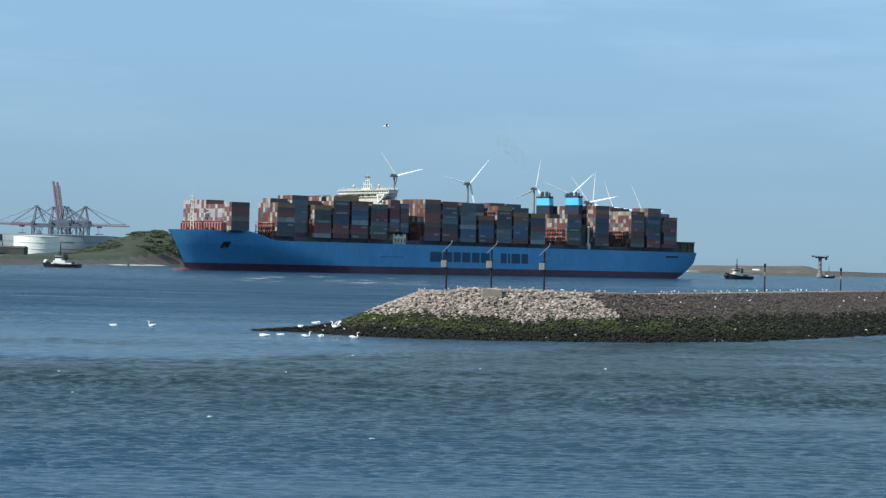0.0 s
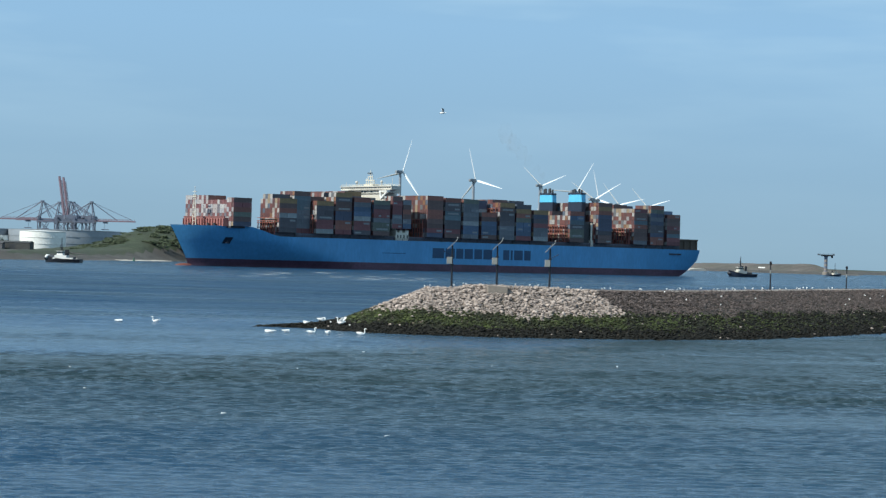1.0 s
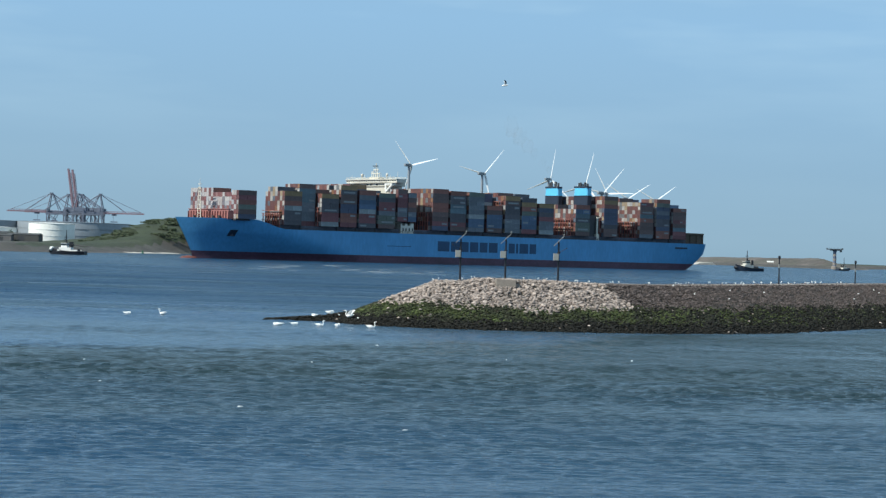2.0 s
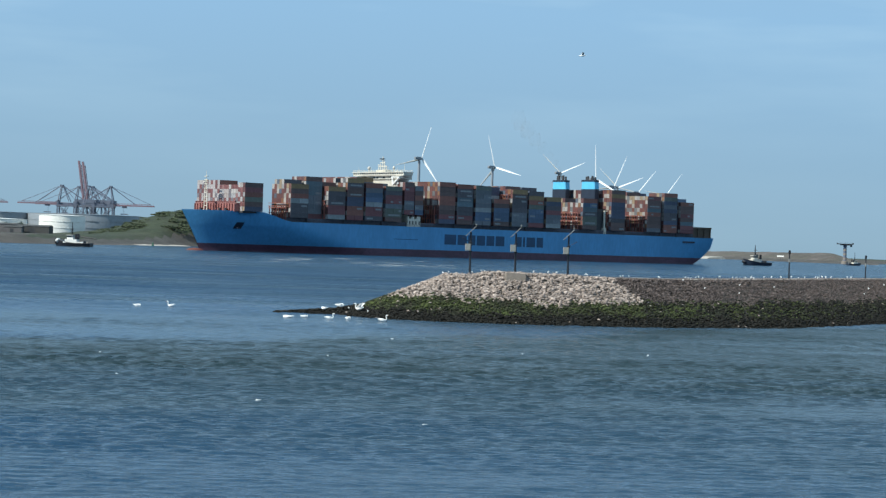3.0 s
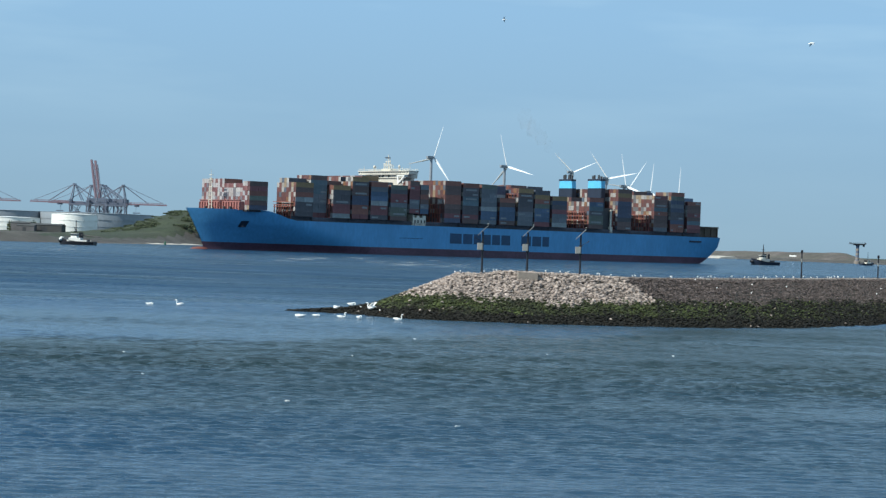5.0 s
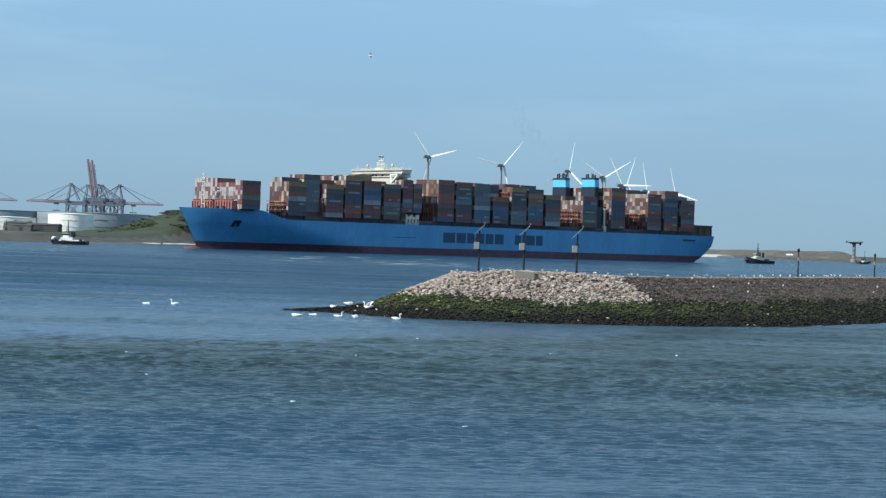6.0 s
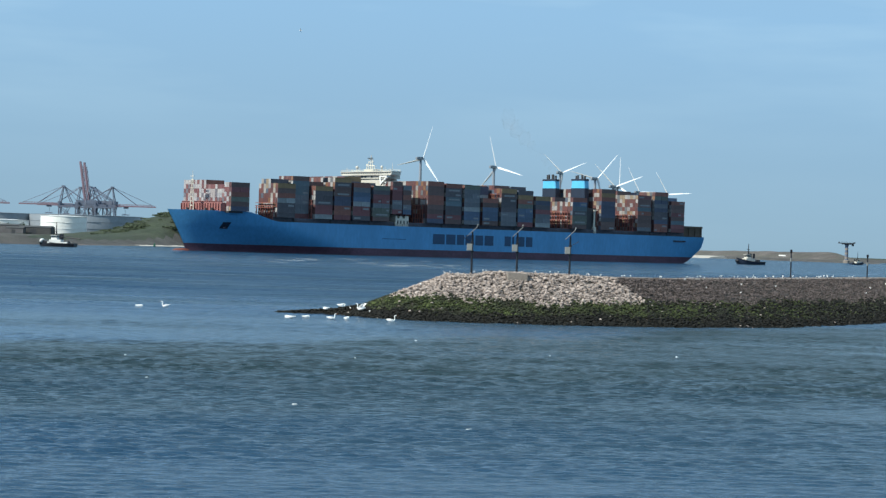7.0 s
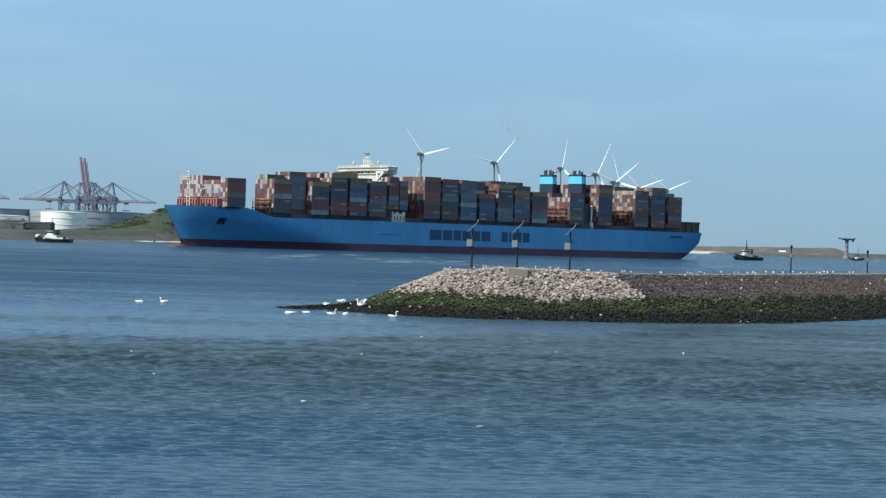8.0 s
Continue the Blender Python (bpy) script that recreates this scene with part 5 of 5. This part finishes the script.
GULL = gull_meshes()
rng = random.Random(21)
first = None
spots = [(-10.3, 233.5), (-8.6, 233.0), (-12.5, 231.5), (-2.2, 234), (-7.9, 228.5)]
for i in range(62):
    if i < 12:
        x = rng.uniform(0.5, 22)
        spots.append((x, 238 + 0.1 * x + rng.uniform(-1.5, 1.0)))
    else:
        k = rng.uniform(0, 74)
        o = rng.choice((-1, 0, 0.5, 1, 1.5, 2, 2.2, 4, 6, 8.5, 11)) + rng.uniform(-0.8, 0.8)
        spots.append((22 + 0.56 * k + o * 0.84, 243 + 0.83 * k - o * 0.54))
for x, y in spots:
    m = pose(x, y, foot(x, y) + (0.1 if foot(x, y) > 4.3 else 0.3), 0, 0, rng.choice((0, 180, 30, 200, -40, 150)))
    if first is None:
        first = thing("gull", m, "white gull with grey back perched on the stones", "gull", "gulls on the breakwater")
        first.scale = (0.34, 0.5, 1.05)
        part("body", GULL[0], M_SWAN, first)
        part("back", GULL[1], M_GULLGREY, first, "grey folded wings")
        part("legs", GULL[2], M_BEAK, first)
    else:
        copy_thing(first, m)

FLYER = thing("flying_gull", pose(-3.2, 200, 22), "white gull flying with grey wings spread", "gull")
part("body", Shape().loft([[(px, r * math.cos(a * 0.7854), r * math.sin(a * 0.7854)) for a in range(8)] for px, r in ((-0.34, 0.03), (-0.2, 0.06), (0.0, 0.095), (0.16, 0.08), (0.27, 0.05), (0.36, 0.01))]), M_SWAN, FLYER, smooth=True)
FLY_WINGS = []
for sgn in (-1, 1):
    w = Shape().loft([[(px0 + c * dx, sgn * yy, zz + th * dz) for dx, dz in ((-0.5, 0), (0.1, 1), (0.5, 0.2), (0.1, -1))] for yy, px0, c, zz, th in ((0.04, 0.03, 0.22, 0.03, 0.02), (0.3, 0.07, 0.2, 0.1, 0.015), (0.5, 0.05, 0.15, 0.08, 0.01), (0.76, -0.07, 0.05, 0.02, 0.005))])
    FLY_WINGS.append((part("wing", w, M_GULLGREY, FLYER, "grey wing with dark tip", smooth=True), sgn))


FLYER_FAR = copy_thing(FLYER, pose(60, 200, 80, 0, 0, 180))
FLYER_FAR.scale = (0.6, 0.6, 0.6)
tagged(FLYER_FAR, "small gull gliding away with wings tilted", "gull")

# ---- stones of the breakwater ----
def stone_mesh(seed, k=1):
    r = random.Random(seed)
    bm = bmesh.new()
    bmesh.ops.create_icosphere(bm, subdivisions=1, radius=0.5)
    sx, sy, sz = r.uniform(0.85, 1.35), r.uniform(0.7, 1.1), r.uniform(0.4, 0.7)
    for v in bm.verts:
        v.co *= r.uniform(0.66, 1.18)
        v.co = Vector((round(v.co.x * 3.2) / 3.2 * 0.45 + v.co.x * 0.55, v.co.y, v.co.z))
        v.co.x, v.co.y, v.co.z = v.co.x * sx, v.co.y * sy, v.co.z * sz
    verts = np.array([v.co[:] for v in bm.verts])
    faces = np.array([[v.index for v in f.verts] for f in bm.faces])
    bm.free()
    return verts, faces


STONES = [stone_mesh(i) for i in range(14)]


def slope_turn(x, y):
    dx, dy = rubble_height(x + 0.5, y) - rubble_height(x - 0.5, y), rubble_height(x, y + 0.5) - rubble_height(x, y - 0.5)
    return Vector((-dx, -dy, 1)).normalized().to_track_quat("Z", "Y").to_matrix()


def lay_stones():
    r = random.Random(77)
    sets = {"pale": [], "basalt": [], "weed": [], "wet": []}
    near = []
    for i in range(140000):
        u = r.random()
        if u < 0.55:
            x, y = r.uniform(-22, 34), r.uniform(217, 246)
        else:
            k, o = r.uniform(-12, 110), r.uniform(-4, 19)
            x, y = 30 + 0.54 * k + o * 0.84, 248 + 0.84 * k - o * 0.54
        h = rubble_height(x, y)
        if h < -0.35:
            continue
        edge = 0.35 * fbm(x, y, 0.25) + 0.3 * fbm(x, y, 1.1) + r.uniform(-0.2, 0.2)
        if h < (0.95 if x > -8 else 1.25) + edge:
            kind = "wet"
        elif h < 2.5 + edge * 1.3 + (0.25 if x > 24 else 0):
            kind = "wet" if x > 24 and r.random() < 0.25 + 0.012 * (x - 24) else "weed"
        elif x > 21.5 + (5.3 - h) * 1.5 + 2.5 * fbm(x, y, 0.3):
            kind = "basalt"
        else:
            kind = "pale"
        if kind in ("weed", "wet") and r.random() < 0.006:
            kind = "pale"
        # hollows between the stones show the bed, coloured dark for shade in gaps
        if kind in ("pale", "basalt") and noise.noise((x * 1.7, y * 0.9, 4.0)) > (0.36 if kind == "pale" else 0.42):
            continue
        size = {"pale": 0.14 + 0.44 * r.random() ** 2.0, "basalt": 0.15 + 0.17 * r.random() ** 1.5, "weed": r.uniform(0.16, 0.38), "wet": r.uniform(0.2, 0.45)}[kind]
        if kind == "pale" and r.random() < 0.06:
            size *= 1.45
        place = (x, y, h - 0.08 + (r.uniform(-0.22, 0.12) if kind == "pale" else r.uniform(-0.18, 0.16)), size, r.randrange(14), r.uniform(0, 6.28), r.uniform(-0.5, 0.5))
        if kind == "pale" and y < 237 and 0 < x < 14 and size > 0.3 and len(near) < 290:
            near.append(place)
        else:
            sets[kind].append(place)
    for kind, mat, label in (("pale", M_ROCK, "pale loose granite rubble"), ("basalt", M_BASALT, "brown basalt stone pitching"), ("weed", M_WEED, "stones grown over with green weed"), ("wet", M_WET, "wet dark stones at the waterline")):
        vs, fs, o = [], [], 0
        for x, y, z, size, k, a, b in sets[kind]:
            v, f = STONES[k]
            rot = np.array(Euler((b, b * 0.6, a)).to_matrix())
            vs.append(v * size @ rot.T + np.array((x, y, z)))
            fs.append(f + o)
            o += len(v)
        me = bpy.data.meshes.new(kind)
        me.from_pydata(np.concatenate(vs).tolist(), [], np.concatenate(fs).tolist())
        me.materials.append(mat)
        ob = new("rubble", me)
        ob.parent = dam
        tagged(ob, label, kind="stuff")
    meshes = []
    for v, f in STONES:
        me = bpy.data.meshes.new("stone")
        me.from_pydata(v.tolist(), [], f.tolist())
        me.materials.append(M_ROCKP)
        meshes.append(me)
    for x, y, z, size, k, a, b in near:
        ob = new("stone", meshes[k])
        ob.parent = dam
        ob.matrix_basis = Matrix.LocRotScale((x, y, z), Euler((b, b * 0.6, a)), (size, size, size))


lay_stones()


# ---- what moves ----
def motions():
    walk(WATER, [(t, pose(0.5 * t - 2, -0.45 * t + 1.8, 0)) for t in (0, 4, 8)])
    walk(SHIP, [(t, ship_pose((t - 3.5) * 2.49)) for t in (0, 2, 4, 6, 8)])
    walk(SMOKE, [(t, ship_pose((t - 3.5) * 2.49)) for t in (0, 2, 4, 6, 8)])
    walk(TUG_L, [(t, pose(-205.1 - 2.5 * (t - 3.5), 1116 + 0.3 * (t - 3.5), 0, 0, 0, 172)) for t in (0, 2, 4, 6, 8)])
    walk(TUG_R, [(t, pose(231 - 1.6 * (t - 3.5), 1458 - 0.5 * (t - 3.5), 0, 0, 0, 208)) for t in (0, 2, 4, 6, 8)])
    walk(TUG_FAR, [(t, pose(409.6 + 0.3 * (t - 3.5), 1970, 0, 0, 0, 30)) for t in (0, 2, 4, 6, 8)])
    for rotor, h, phase, rate in ROTORS:
        walk(rotor, [(i * 0.5, pose(0, 0, h, 0, -phase - rate * i * 0.5, 0)) for i in range(17)])
    walk(SWANS["g"], [(0, pose(-31.5, 241.3, 0.03, 0, 0, 180)), (3.5, pose(-32.2, 241.3, 0.03, 0, 0, 180)), (8, pose(-33.2, 241.3, 0.03, 0, 0, 180))])
    walk(SWANS["e"], [(0, pose(-6.5, 218.6, 0)), (3.5, pose(-5.8, 218.2, 0)), (8, pose(-5.0, 217.8, 0))])
    walk(SWANS["d"], [(0, pose(-10.1, 219.1, 0, 0, 0, 10)), (3.5, pose(-9.7, 219.0, 0, 0, 0, 10)), (8, pose(-10.2, 218.9, 0, 0, 0, 10))])
    walk(FLYER, [(t, pose(x, 200, z, 0, -8, 4)) for t, x, z in ((0, -3.2, 22.1), (0.5, -0.7, 22.4), (1.0, 1.8, 23.2), (1.5, 4.5, 24.3), (3.0, 13.7, 28.0), (3.5, 18.6, 29.3), (4.0, 24.0, 29.8), (4.5, 29.5, 29.8), (6.0, 47.5, 30.5), (8.0, 72, 32))])
    walk(FLYER_FAR, [(t, pose(x, y, z, 35, 0, 176)) for t, x, y, z in ((0, 60, 190, 90), (4.5, 9, 195, 36), (5.0, 4.5, 198, 31), (5.8, -6.5, 200, 27.2), (6.0, -8.4, 202, 27.3), (6.2, -10.4, 205, 27.6), (7.0, -22, 300, 40), (8.0, -50, 600, 75))])
    for wing, sgn in FLY_WINGS:
        walk(wing, [(i * 0.1, pose(0, 0, 0, sgn * (10 + 32 * math.sin(i * 1.35)), 0, 0)) for i in range(81)])


motions()
